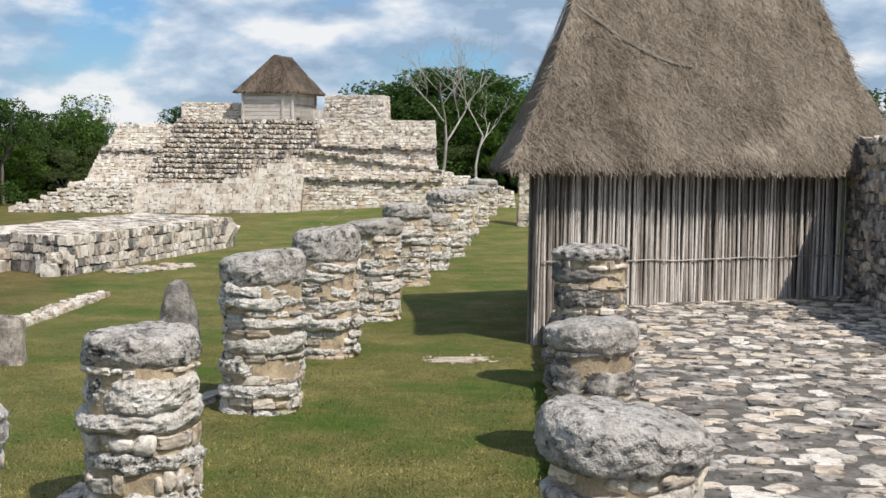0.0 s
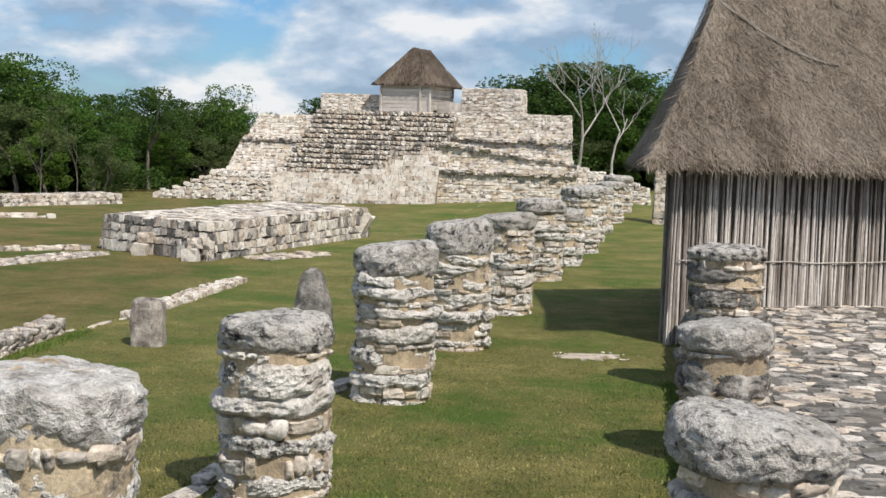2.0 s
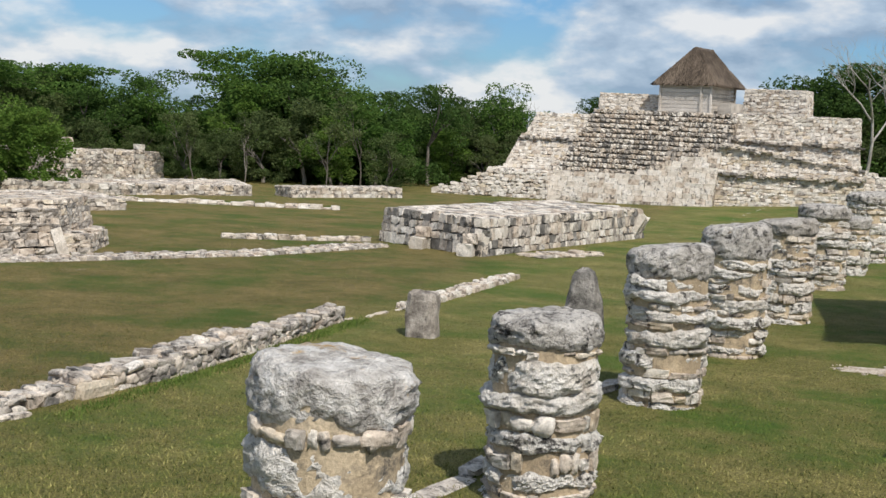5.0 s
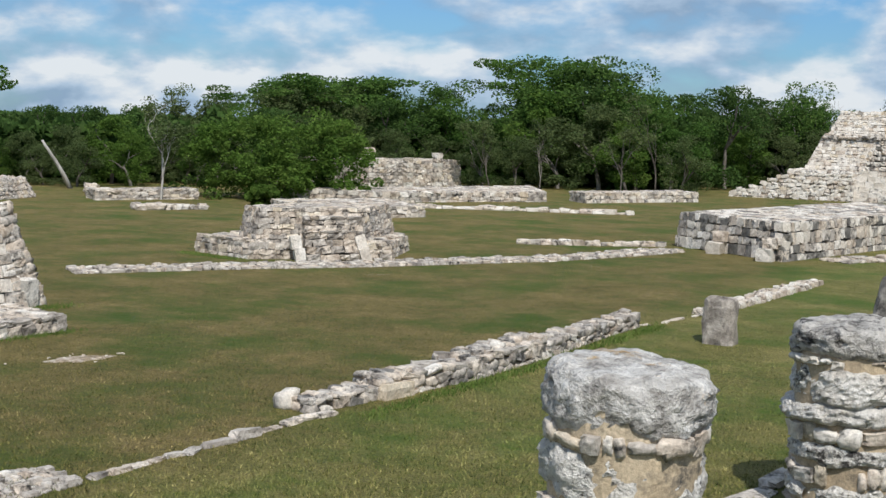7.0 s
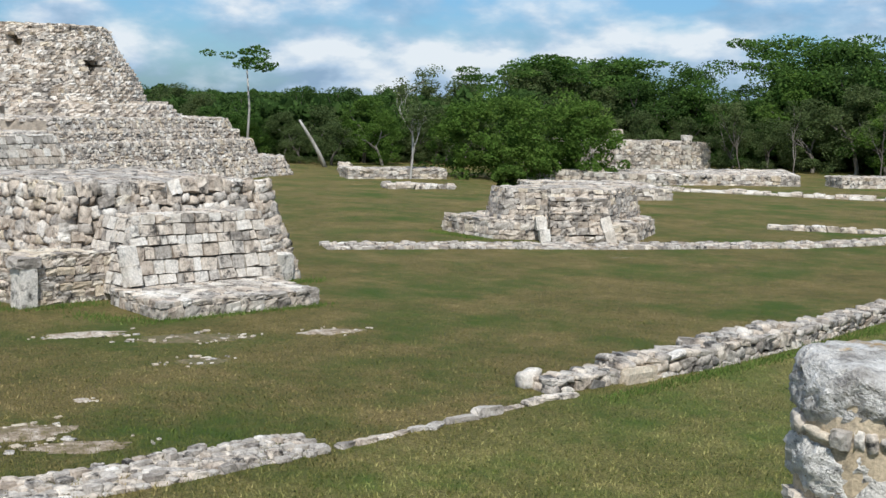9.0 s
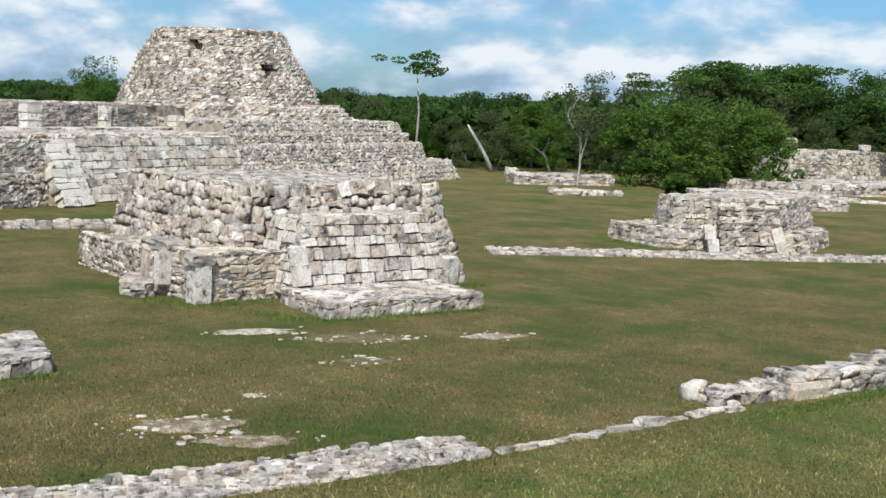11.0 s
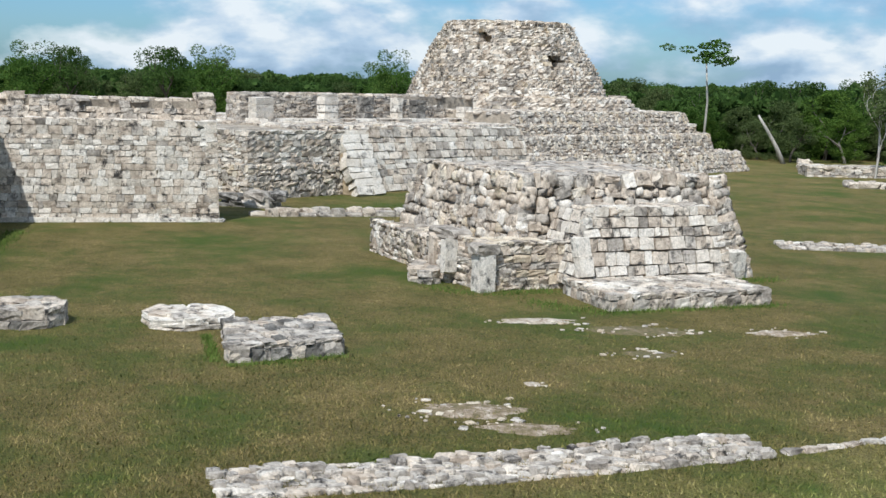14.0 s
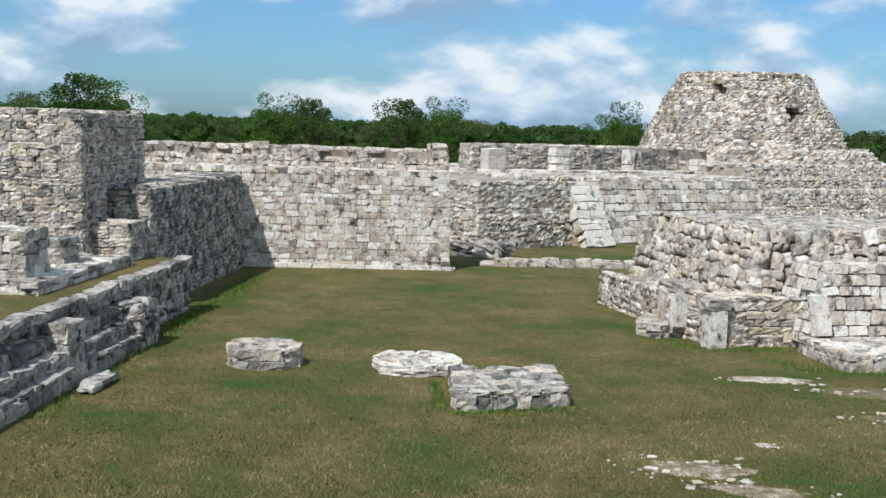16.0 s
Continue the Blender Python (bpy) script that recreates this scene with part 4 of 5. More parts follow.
def disc(name, x, y, r, h, n, label, kind):
    t = thing(name, (x, y, 0), label, "altar")
    foot = [(x + r * math.cos(2 * math.pi * (k + 0.5) / n), y + r * math.sin(2 * math.pi * (k + 0.5) / n)) for k in range(n)]
    mass(t, foot, 0, h, 0.02, ch=h * 0.95, cw=2 * r * math.sin(math.pi / n) * 1.3, form="block", kinds=kind, limit=120, size=0.2)
disc("round_altar", -13.62, 2.62, 0.40, 0.19, 10, "low round altar of grey stones on the lawn", (("grey", 3), ("lime", 3), ("dark", 1)))
disc("octagonal_altar", -13.02, 4.15, 0.47, 0.11, 8, "low octagonal altar of pale slabs on the lawn", (("pale", 3), ("lime", 2), ("grey", 1)))

# ---- high wall closing the court ----
W0, W1 = Vector((-22.9, 4.0, 0)), Vector((-21.86, 7.53, 0))
wu = (W1 - W0).normalized(); wn = Vector((wu.y, -wu.x, 0))
def along(s, d=0.0):
    p = W0 + wu * s - wn * d
    return (p.x, p.y)
court = thing("court_wall", (-22.4, 5.8, 0), "tall wall of squared pale blocks with a broken top edge", "wall")
mass(court, [along(-2.6), along(3.66), along(3.66, 1.6), along(-2.6, 1.6)], 0.06, 1.74, 0.03, sides=(0, 1), ch=0.115, cw=0.15, form="ashlar", kinds=(("pale", 4), ("lime", 5), ("grey", 0.8)), limit=300, gap=0.985, core=MORTAR)
mass(court, [along(-2.6, 0.7), along(3.62, 0.7), along(3.62, 1.4), along(-2.6, 1.4)], 1.7, 2.12, 0.03, sides=(0, 1), ch=0.12, cw=0.2, kinds=(("lime", 4), ("grey", 3)), limit=120, top=lambda s: 2.02 + 0.12 * noise.noise((s * 1.3, 5, 0)))
for s, z in ((0.15, 2.2), (3.4, 2.26)):
    p = along(s, 0.85)
    lay(court, [(Matrix.Translation((*p, z - 0.2 + 0.13 * k)) @ Matrix.Diagonal((0.3, 0.3, 0.14, 1)), "block", "lime") for k in range(2)])
lay(court, face(along(-2.6, -0.06), along(3.75, -0.06), -0.03, 0.09, 0.12, 0.5, 0, 0.25, "ashlar", (("pale", 1),)))

# ---- shaded terrace wall and temple mass beside it ----
V0, V1 = Vector((-22.9, 3.99, 0)), Vector((-11.37, -0.87, 0))
vu = (V1 - V0).normalized()
vn = Vector((-vu.y, vu.x, 0))
def beside(s, d=0.0):
    p = V0 + vu * s - vn * d
    return (p.x, p.y)
ter = thing("terrace", (-17, 1, 0), "ruined terrace of rough stone with steps and broken upper walls", "terrace")
# stone mixes carry the light: SHADE darker for unlit walls, LIT paler for sunlit
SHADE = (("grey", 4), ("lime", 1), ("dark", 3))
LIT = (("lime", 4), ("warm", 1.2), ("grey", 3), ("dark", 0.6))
def slab_of(s0, s1, d0, d1):
    return [beside(s0, d0), beside(s0, d1), beside(s1, d1), beside(s1, d0)]
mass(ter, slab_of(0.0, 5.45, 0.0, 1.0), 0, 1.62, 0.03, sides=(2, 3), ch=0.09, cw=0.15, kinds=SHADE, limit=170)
mass(ter, slab_of(5.3, 6.2, 0.02, 0.8), 0, 1.2, 0.08, sides=(2, 3), ch=0.085, cw=0.17, kinds=LIT, limit=80)
mass(ter, slab_of(3.6, 6.43, 0.58, 3.8), 0, 2.35, 0.05, sides=(2, 3), ch=0.09, cw=0.18, kinds=LIT, limit=170)
mass(ter, slab_of(3.7, 6.3, 0.68, 3.7), 2.3, 2.62, 0.05, sides=(2, 3), ch=0.09, cw=0.18, kinds=LIT, limit=60)
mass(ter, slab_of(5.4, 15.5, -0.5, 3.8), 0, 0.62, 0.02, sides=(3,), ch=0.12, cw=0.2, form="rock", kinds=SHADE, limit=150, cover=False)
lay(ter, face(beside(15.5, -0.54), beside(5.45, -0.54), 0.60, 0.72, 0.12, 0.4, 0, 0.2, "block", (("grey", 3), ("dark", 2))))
prism("terrace_lawn", slab_of(5.5, 15.5, -0.36, 3.7), 0.55, 0.70, GRASS, ter, label="grass on the terrace")
mass(ter, slab_of(6.5, 9.6, -0.05, 2.6), 0.66, 0.82, 0.0, sides=(2, 3), ch=0.16, cw=0.4, kinds=(("pale", 2), ("grey", 3)), limit=60)
mass(ter, slab_of(8.8, 9.4, 0.15, 1.8), 0.80, 1.34, 0.02, sides=(2, 3), ch=0.18, cw=0.3, kinds=(("grey", 3), ("pale", 2)), limit=60)
mass(ter, slab_of(7.4, 7.9, 0.3, 0.8), 0.80, 1.12, 0.02, sides=(2, 3), ch=0.16, cw=0.26, kinds=(("grey", 3), ("dark", 2)), limit=30)
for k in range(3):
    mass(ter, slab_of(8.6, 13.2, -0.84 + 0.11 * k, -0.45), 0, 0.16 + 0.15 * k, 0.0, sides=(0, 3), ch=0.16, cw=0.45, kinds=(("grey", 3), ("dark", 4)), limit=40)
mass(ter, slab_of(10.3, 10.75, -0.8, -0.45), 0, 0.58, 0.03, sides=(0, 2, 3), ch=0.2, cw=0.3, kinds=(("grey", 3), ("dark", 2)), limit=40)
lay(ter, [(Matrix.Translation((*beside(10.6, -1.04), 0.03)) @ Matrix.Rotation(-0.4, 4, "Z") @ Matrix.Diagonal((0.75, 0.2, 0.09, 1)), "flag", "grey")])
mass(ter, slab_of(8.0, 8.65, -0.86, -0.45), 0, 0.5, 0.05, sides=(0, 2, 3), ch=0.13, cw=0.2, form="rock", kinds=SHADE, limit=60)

# ---- round temple on its terraces ----
RT, ru, rn = Vector((-26.5, 11.9, 0)), Vector((-0.273, 0.962, 0)), Vector((0.962, 0.273, 0))
def rp(q, d):
    p = RT + ru * q - rn * d
    return (p.x, p.y)
temple = thing("round_temple", (-34, 20, 0), "ruined round temple of pale stone on broad stepped terraces", "temple")
TK = (("lime", 5), ("grey", 4), ("pale", 1.4), ("warm", 0.9))
def tier(q0, q1, d, z0, z1, batter, back=9.0, ch=0.13, cw=0.19, form="rock", kinds=TK, limit=200, cover=True, cut=0.9, sides=(0, 1, 2)):
    mass(temple, [rp(q0, d), rp(q1 - cut, d), rp(q1, d + cut), rp(q1, d + back), rp(q0, d + back)], z0, z1, batter, sides=sides, ch=ch, cw=cw, form=form, kinds=kinds, limit=limit, cover=cover, depth=0.26)
tier(-2.5, 0.35, 0.0, 0.0, 0.68, 0.03, 6, 0.15, 0.24, cut=0.05, sides=(0, 4), cover=False)
tier(-2.42, 0.3, 0.12, 0.66, 1.40, 0.03, 6, 0.13, 0.26, "block", (("lime", 5), ("pale", 3), ("grey", 2)), cut=0.05, sides=(0, 4))
tier(0.0, 18.3, 0.45, 0.0, 0.55, 0.5, 10, limit=120)
tier(0.0, 17.3, 1.1, 0.5, 1.12, 0.28, 9, limit=120)
tier(0.0, 17.2, 1.75, 1.08, 1.42, 0.2, 9, limit=80)
tier(8.0, 17.1, 2.0, 1.38, 1.74, 0.3, 8, limit=80)
# stair and its sloping side
def slope(q0, q1, d0, run, h, form, kinds, ch, cw):
    a, b, c, e = (Vector((*rp(q, d), 0)) for q, d in ((q0, d0 + 0.1), (q1, d0 + 0.1), (q1, d0 + 0.1 + run), (q0, d0 + 0.1 + run)))
    up = Vector((0, 0, h - 0.03))
    part("slope_core", [a, b, c, e, c + up, e + up], [(0, 1, 4, 5), (1, 2, 4), (0, 5, 3), (2, 3, 5, 4), (3, 2, 1, 0)], MORTAR, temple)
    lay(temple, face(rp(q0, d0), rp(q1, d0), -0.03, h, ch, cw, run / h, 0.25, form, kinds, gap=0.95, ends=False))
slope(0.92, 6.6, 0.02, 0.55, 1.40, "ashlar", (("pale", 3), ("lime", 4), ("grey", 2)), 0.15, 0.26)
slope(0.1, 0.9, -0.55, 0.7, 1.36, "ashlar", (("pale", 1),), 0.15, 0.8)
# long room with door posts
mass(temple, [rp(0.8, 4.9), rp(9.4, 4.9), rp(9.4, 5.5), rp(0.8, 5.5)], 1.38, 2.14, 0.02, sides=(0, 3), ch=0.12, cw=0.28, kinds=(("grey", 4), ("lime", 4)), limit=200, top=lambda q: 2.12 if q < 5 else 2.12 - (q - 5) * 0.13)
lay(temple, face(rp(0.8, 4.0), rp(10.2, 4.0), 1.38, 1.5, 0.12, 0.5, 0, 0.6, "ashlar", (("pale", 3), ("lime", 2))))
for q, w, z1, kind in ((1.05, 0.55, 2.05, "pale"), (3.2, 0.45, 2.16, "pale"), (4.5, 0.34, 2.1, "dark"), (5.65, 0.16, 2.12, "pale"), (6.45, 0.36, 2.02, "dark"), (8.3, 0.3, 1.85, "pale"), (9.8, 0.5, 1.72, "pale")):
    k = 0
    z = 1.48
    while z < z1 - 0.05:
        p = rp(q, 4.35)
        h = min(0.2, z1 - z)
        lay(temple, [(axes(ru * w, rn * 0.34, Vector((0, 0, h * 0.97)), (p[0], p[1], z + h / 2)), "block" if kind == "dark" else "ashlar", kind)])
        z += h
# drum of the temple
def drum_tower(x, y, r0, r1, z0, z1, n, ch, cw, holes=(), limit=300):
    c = Vector((x, y, 0))
    foot = [(c.x + r0 * math.cos(2 * math.pi * k / n), c.y + r0 * math.sin(2 * math.pi * k / n)) for k in range(n)]
    bt = (r0 - r1) / (z1 - z0)
    prism("tower_core", inset(foot, 0.4), z0 - 0.1, z1 - 0.02, MORTAR, temple, bt)
    view = Vector((1, -0.55, 0)).normalized()
    z, specs = z0, []
    while z < z1:
        h = ch * R.uniform(0.7, 1.3)
        rr = r0 - bt * (z + h / 2 - z0) + 0.12 * math.sin(math.pi * (z - z0) / (z1 - z0))
        a = R.uniform(0, 0.1)
        end = a + 2 * math.pi
        while a < end:
            wa = cw * R.uniform(0.5, 1.6) / rr
            mid = a + wa / 2
            dv = Vector((math.cos(mid), math.sin(mid), 0))
            if dv.dot(view) > -0.3 and z + h / 2 < z1 + 0.10 * noise.noise((mid * 5, 2, 0)):
                at = c + dv * (rr - 0.08 + R.uniform(-0.02, 0.02) + 0.16 * noise.noise((mid * 3.0, z * 0.9, 7))) + Vector((0, 0, z + h / 2))
                if not any(abs(dv.x * 0.52 * rr + dv.y * 0.85 * rr - hq) < hw and abs(at.z - hz) < hh for hq, hw, hz, hh in holes):
                    specs.append((axes(Vector((-dv.y, dv.x, 0)) * wa * rr * 1.04, dv * 0.6, Vector((0, 0, h * 1.06)), at - dv * 0.15), "block", pick(TK if noise.noise((mid * 4.0, z * 1.1, 3)) < 0.1 else (("pale", 3), ("lime", 3)))))
            a += wa
        z += h
    specs += pave(inset(foot, bt * (z1 - z0) + 0.1), z1, 0.5, 0.1)
    lay(temple, specs, limit)
TX, TY = -38.05, 23.25
drum_tower(TX, TY, 3.5, 1.98, 1.6, 4.55, 36, 0.11, 0.18, holes=((1.5, 0.28, 3.28, 0.22), (-0.8, 0.16, 4.05, 0.16)))
drum_tower(TX + 0.2, TY + 0.4, 4.1, 3.5, 1.4, 2.15, 36, 0.12, 0.2, limit=120)
kerb("low_wall", [(-22.75, 8.4), (-22.15, 11.3)], 0.4, 0.13, "low wall of grey slabs across the lawn", 0.25, (("grey", 3), ("lime", 3)), limit=40)
kerb("fallen_stones", [(-24.9, 8.6), (-24.2, 9.3)], 0.6, 0.3, "pile of fallen grey blocks", 0.4, (("grey", 3), ("dark", 1)), limit=30)
standing_stone(-27.5, 26.6 - 7.8, 0.6, 0.5, 0.75, True, 21, "pale upright boulder at the foot of the temple")

# ---- stepped pyramid ----
pyr = thing("stepped_pyramid", (-6, 56, 0), "stepped stone pyramid with a broad ruined stair", "pyramid")
PK = (("lime", 3), ("pale", 9), ("warm", 1.4), ("grey", 0.6))
GOLD = (("warm", 4), ("lime", 1.5), ("pale", 6), ("grey", 0.4))
def box(x0, x1, y0, y1):
    return [(x0, y0), (x1, y0), (x1, y1), (x0, y1)]
WORN = (("dark", 1.5), ("grey", 4), ("lime", 2))
def pyramid_wall(foot, z0, z1, batter, sides, kinds, ch=0.15, cw=0.25, form="block", **more):
    mass(pyr, foot, z0, z1, batter, sides=sides, ch=ch, cw=cw, form=form, kinds=kinds, limit=160, depth=0.3, core=MORTAR, cover_kinds=WORN, **more)
pyramid_wall(box(-16.9, -11.9, 51.3, 58), -0.25, 1.0, 0.12, (0,), PK, 0.17, 0.28, "rock", top=lambda q: 0.1 + 0.38 * min(q, 2.5), core_top=0.25)
pyramid_wall(box(-14.9, -11.6, 51.8, 60), 0, 1.12, 0.2, (0, 3), PK, 0.17, 0.28, "rock")
pyramid_wall(box(-14.5, -4.6, 53.2, 62), 0.8, 2.55, 0.40, (0, 3), PK)
pyramid_wall(box(-13.75, -4.0, 54.3, 62), 2.5, 3.5, 0.40, (0, 3), PK)
# the broken side beyond the stair: set-back walls, the middle ledge falling away from the stair
pyramid_wall(box(-5.6, 0.35, 52.2, 62), 0.1, 1.55, 0.14, (0, 1), GOLD)
pyramid_wall(box(-5.5, 0.12, 52.75, 62), 1.5, 2.62, 0.14, (0,), GOLD, core_top=1.75, top=lambda q: 2.66 - 0.13 * q)
pyramid_wall(box(-5.4, 0.0, 53.7, 62), 1.7, 2.9, 0.10, (0, 1), PK)
pyramid_wall(box(-5.3, -0.05, 54.5, 62), 2.85, 3.84, 0.08, (0, 1), PK)
pyramid_wall(box(-0.5, 2.4, 52.7, 60), 0.3, 1.9, 0.16, (0,), PK, 0.17, 0.28, "rock", top=lambda q: 2.0 - 0.26 * q, core_top=1.1)
pyramid_wall(box(1.2, 3.2, 52.3, 60), 0.3, 1.3, 0.12, (0,), PK, 0.17, 0.28, "rock", top=lambda q: 1.5 - 0.24 * q, core_top=0.85)
# lichen-black edge stones on the ledges
for a, b, z0, fall, back in ((-5.5, 0.2, 1.42, 0.0, 52.36), (-5.4, 0.0, 2.52, 0.13, 52.86), (-5.2, -0.1, 2.80, 0.02, 53.78), (-13.9, -11.4, 2.45, 0.0, 53.85)):
    row = []
    x = a
    while x < b:
        w = R.uniform(0.16, 0.36)
        row.append((Matrix.Translation((x + w / 2, back + R.uniform(-0.05, 0.08), z0 - fall * (x - a) + R.uniform(-0.06, 0.06))) @ Matrix.Rotation(R.uniform(-0.15, 0.15), 4, "Y") @ Matrix.Diagonal((w, 0.4, R.uniform(0.07, 0.14), 1)), "block", pick(WORN)))
        x += w
    lay(pyr, row, 40)
# the stair: a steep face of pale dressed blocks below, narrow rough treads above
prism("stair_core", [(-12.2, 51.7), (-5.5, 51.7), (-5.5, 56.4), (-12.2, 56.4)], -0.1, 0.3, RUBBLE, pyr)
steps, z, y = [], -0.05, 51.5
for k in range(19):
    h = 0.205
    f = k / 18
    x0, x1 = -12.3 + 1.45 * f, -5.42 + (0.55 * f if k > 10 else 0.25 * f)
    bed = y + 0.2
    vs = [(x0, bed, z - 0.4), (x1, bed, z - 0.4), (x1, 57, z - 0.4), (x0, 57, z - 0.4), (x0, bed, z + h - 0.05), (x1, bed, z + h - 0.05), (x1, 57, z + h - 0.05), (x0, 57, z + h - 0.05)]
    part("step_bed", vs, [(3, 2, 1, 0), (4, 5, 6, 7), (0, 1, 5, 4), (1, 2, 6, 5), (2, 3, 7, 6), (3, 0, 4, 7)], RUBBLE, pyr)
    for st in face((x0, y), (x1, y), z, z + h, h * 1.4, 0.30, 0, 0.34, "ashlar", MIXED, gap=0.97):
        worn = k >= 6 and st[0][0][3] < -8.6 + (k - 6) * 0.62
        if worn:
            # the lost facing leaves shallow treads of small stones
            mid, wide = Vector(st[0].translation), Vector(st[0].col[0][:3]).length
            for n in range(2):
                w = wide * R.uniform(0.42, 0.56)
                at = mid + Vector(((n - 0.5) * wide * 0.52, R.uniform(0.0, 0.08), R.uniform(-0.05, 0.0)))
                steps.append((axes(Vector((w, 0, 0)), Vector((0, 0.42, 0)), Vector((0, 0, h * R.uniform(0.6, 0.9))), at), "rock", pick((("grey", 3), ("lime", 4), ("dark", 1.2), ("pale", 4)))))
        else:
            steps.append((st[0], "ashlar", pick((("pale", 6), ("lime", 2)))))
    z += h
    y += 0.10 if k < 7 else 0.19
lay(pyr, steps, 300)
mass(pyr, [(-11.1, 56.7), (-8.3, 56.9), (-8.3, 58.2), (-11.1, 58.2)], 3.75, 4.55, 0.03, sides=(0, 3), ch=0.16, cw=0.3, kinds=PK, limit=80, depth=0.3)
mass(pyr, [(-5.0, 57.6), (-2.35, 56.9), (-2.1, 58.4), (-4.6, 59)], 3.78, 4.98, 0.03, sides=(0, 1), ch=0.17, cw=0.32, kinds=PK, limit=80, depth=0.3)

def top_house():
    t = thing("shelter", (-7, 57.5, 3.8), "small board-walled shelter with brown palm thatch roof", "shelter")
    hx = Matrix.Translation((-7.3, 55.9, 3.8)) @ Matrix.Rotation(radians(-17), 4, "Z")
    def P(x, y, z):
        return tuple(hx @ Vector((x, y, z)))
    def plank(x0, x1, y0, y1, z0, z1, nm="board"):
        vs = [P(x, y, z) for z in (z0, z1) for x, y in ((x0, y0), (x1, y0), (x1, y1), (x0, y1))]
        part(nm, vs, [(3, 2, 1, 0), (4, 5, 6, 7), (0, 1, 5, 4), (1, 2, 6, 5), (2, 3, 7, 6), (3, 0, 4, 7)], PLANK, t)
    for k in range(7):
        z = 0.06 + 0.165 * k
        plank(-1.15 + R.uniform(-0.02, 0.02), 1.15 + R.uniform(-0.02, 0.02), 0.0, 0.035 + R.uniform(0, 0.012), z, z + 0.15)
        plank(1.14, 1.175, 0.1, 2.5, z, z + 0.15)
    for x, y in ((-1.12, -0.03), (0.75, -0.03), (1.2, -0.02), (1.22, 2.5), (-1.12, 2.5)):
        plank(x - 0.04, x + 0.04, y - 0.04, y + 0.04, -0.1, 1.3, "post")
    plank(-1.1, 1.1, 0.06, 2.4, 0.0, 1.12, "inner_screen")
    plank(1.4, 2.0, 0.3, 1.6, -0.05, 0.5, "crate")
    e0, e1 = 1.18, 2.85
    lv, vs, fs = 9, [], []
    for j in range(lv):
        f = j / (lv - 1)
        hw = 1.5 * (1 - f) ** 1.05 + 0.05
        ya, yb = -0.2 + 1.0 * f, 3.0 - 0.5 * f
        loop = [(-hw + 2 * hw * k / 8, ya) for k in range(8)] + [(hw, ya + (yb - ya) * k / 8) for k in range(8)] + [(hw - 2 * hw * k / 8, yb) for k in range(8)] + [(-hw, yb + (ya - yb) * k / 8) for k in range(8)]
        for x, yy in loop:
            w = 0.05 * noise.noise((x * 3, yy * 3, f * 5))
            vs.append(P(x + w, yy + w, e0 + (e1 - e0) * f + w))
    for j in range(lv - 1):
        fs += [(j * 32 + i, j * 32 + (i + 1) % 32, (j + 1) * 32 + (i + 1) % 32, (j + 1) * 32 + i) for i in range(32)]
    fs += [[(lv - 1) * 32 + i for i in range(32)], [i for i in range(32)][::-1]]
    roof = part("thatch_roof", vs, fs, THATCH_FAR, t, "brown palm thatch", smooth=True)
    sv, sf = [], []
    for _ in range(5000):
        f = 0.07 + R.random() * 0.9
        hw = 1.5 * (1 - f) ** 1.05 + 0.05
        ya, yb = -0.2 + 1.0 * f, 3.0 - 0.5 * f
        if R.random() < 0.5:
            a, dv, sd = Vector((R.uniform(-hw, hw), ya - 0.03, e0 + (e1 - e0) * f)), Vector((R.gauss(0, 0.15), -0.55, -0.84)), Vector((0.02, 0, 0))
        else:
            a, dv, sd = Vector((hw + 0.03, R.uniform(ya, yb), e0 + (e1 - e0) * f)), Vector((0.7, R.gauss(0, 0.15), -0.72)), Vector((0, 0.02, 0))
        b = a + dv * R.uniform(0.1, 0.24)
        i = len(sv)
        sv += [P(*(a - sd)), P(*(a + sd)), P(*(b + sd * 0.5)), P(*(b - sd * 0.5))]
        sf.append((i, i + 1, i + 2, i + 3))
    part("loose_straw", sv, sf, THATCH_FAR, roof, kind="stuff")
top_house()
far_pillar = thing("stone_pillar", (3.1, 43.5, 0), "upright pale stone pillar behind the hut", "pillar")
mass(far_pillar, box(2.75, 3.4, 43.4, 44), 0, 2.3, 0.02, sides=(0, 1, 3), ch=0.2, cw=0.3, limit=60)

# ---- far ruin and low walls ----
ruin = thing("small_temple_ruin", (-29, 45, 0), "small roofless ruin with pillar stumps at the wood's edge", "ruin")
mass(ruin, [(-29.5, 42.4), (-27.3, 47.6), (-30.5, 49), (-32.7, 43.8)], 0, 1.08, 0.03, sides=(0, 1, 3), ch=0.15, cw=0.26, kinds=TK, limit=200, cover=True, depth=0.3)
fa, fb = Vector((-29.5, 42.4, 0)), Vector((-27.3, 47.6, 0))
for q, z1, w in ((0.17, 1.6, 0.38), (0.5, 1.21, 0.36), (0.76, 1.41, 0.38)):
    p = fa.lerp(fb, q)
    lay(ruin, [(Matrix.Translation((p.x + 0.12, p.y - 0.05, 0.2 * k + 0.1)) @ Matrix.Rotation(1.18, 4, "Z") @ Matrix.Diagonal((w * 0.8, w, 0.195, 1)), "block", "lime" if k % 2 else "pale") for k in range(int(z1 / 0.2))])
def low_mass(name, foot, z, label, sides):
    t = thing(name, (*foot[0], 0), label, "low wall")
    mass(t, foot, 0, z, 0.03, sides=sides, ch=0.16, cw=0.3, kinds=TK, limit=120)
low_mass("low_terrace", [(-26.5, 34.2), (-23.8, 35.0), (-19.8, 40.5), (-22.5, 44.5)], 0.33, "low stone-faced terrace before the ruin", (0, 1, 2))
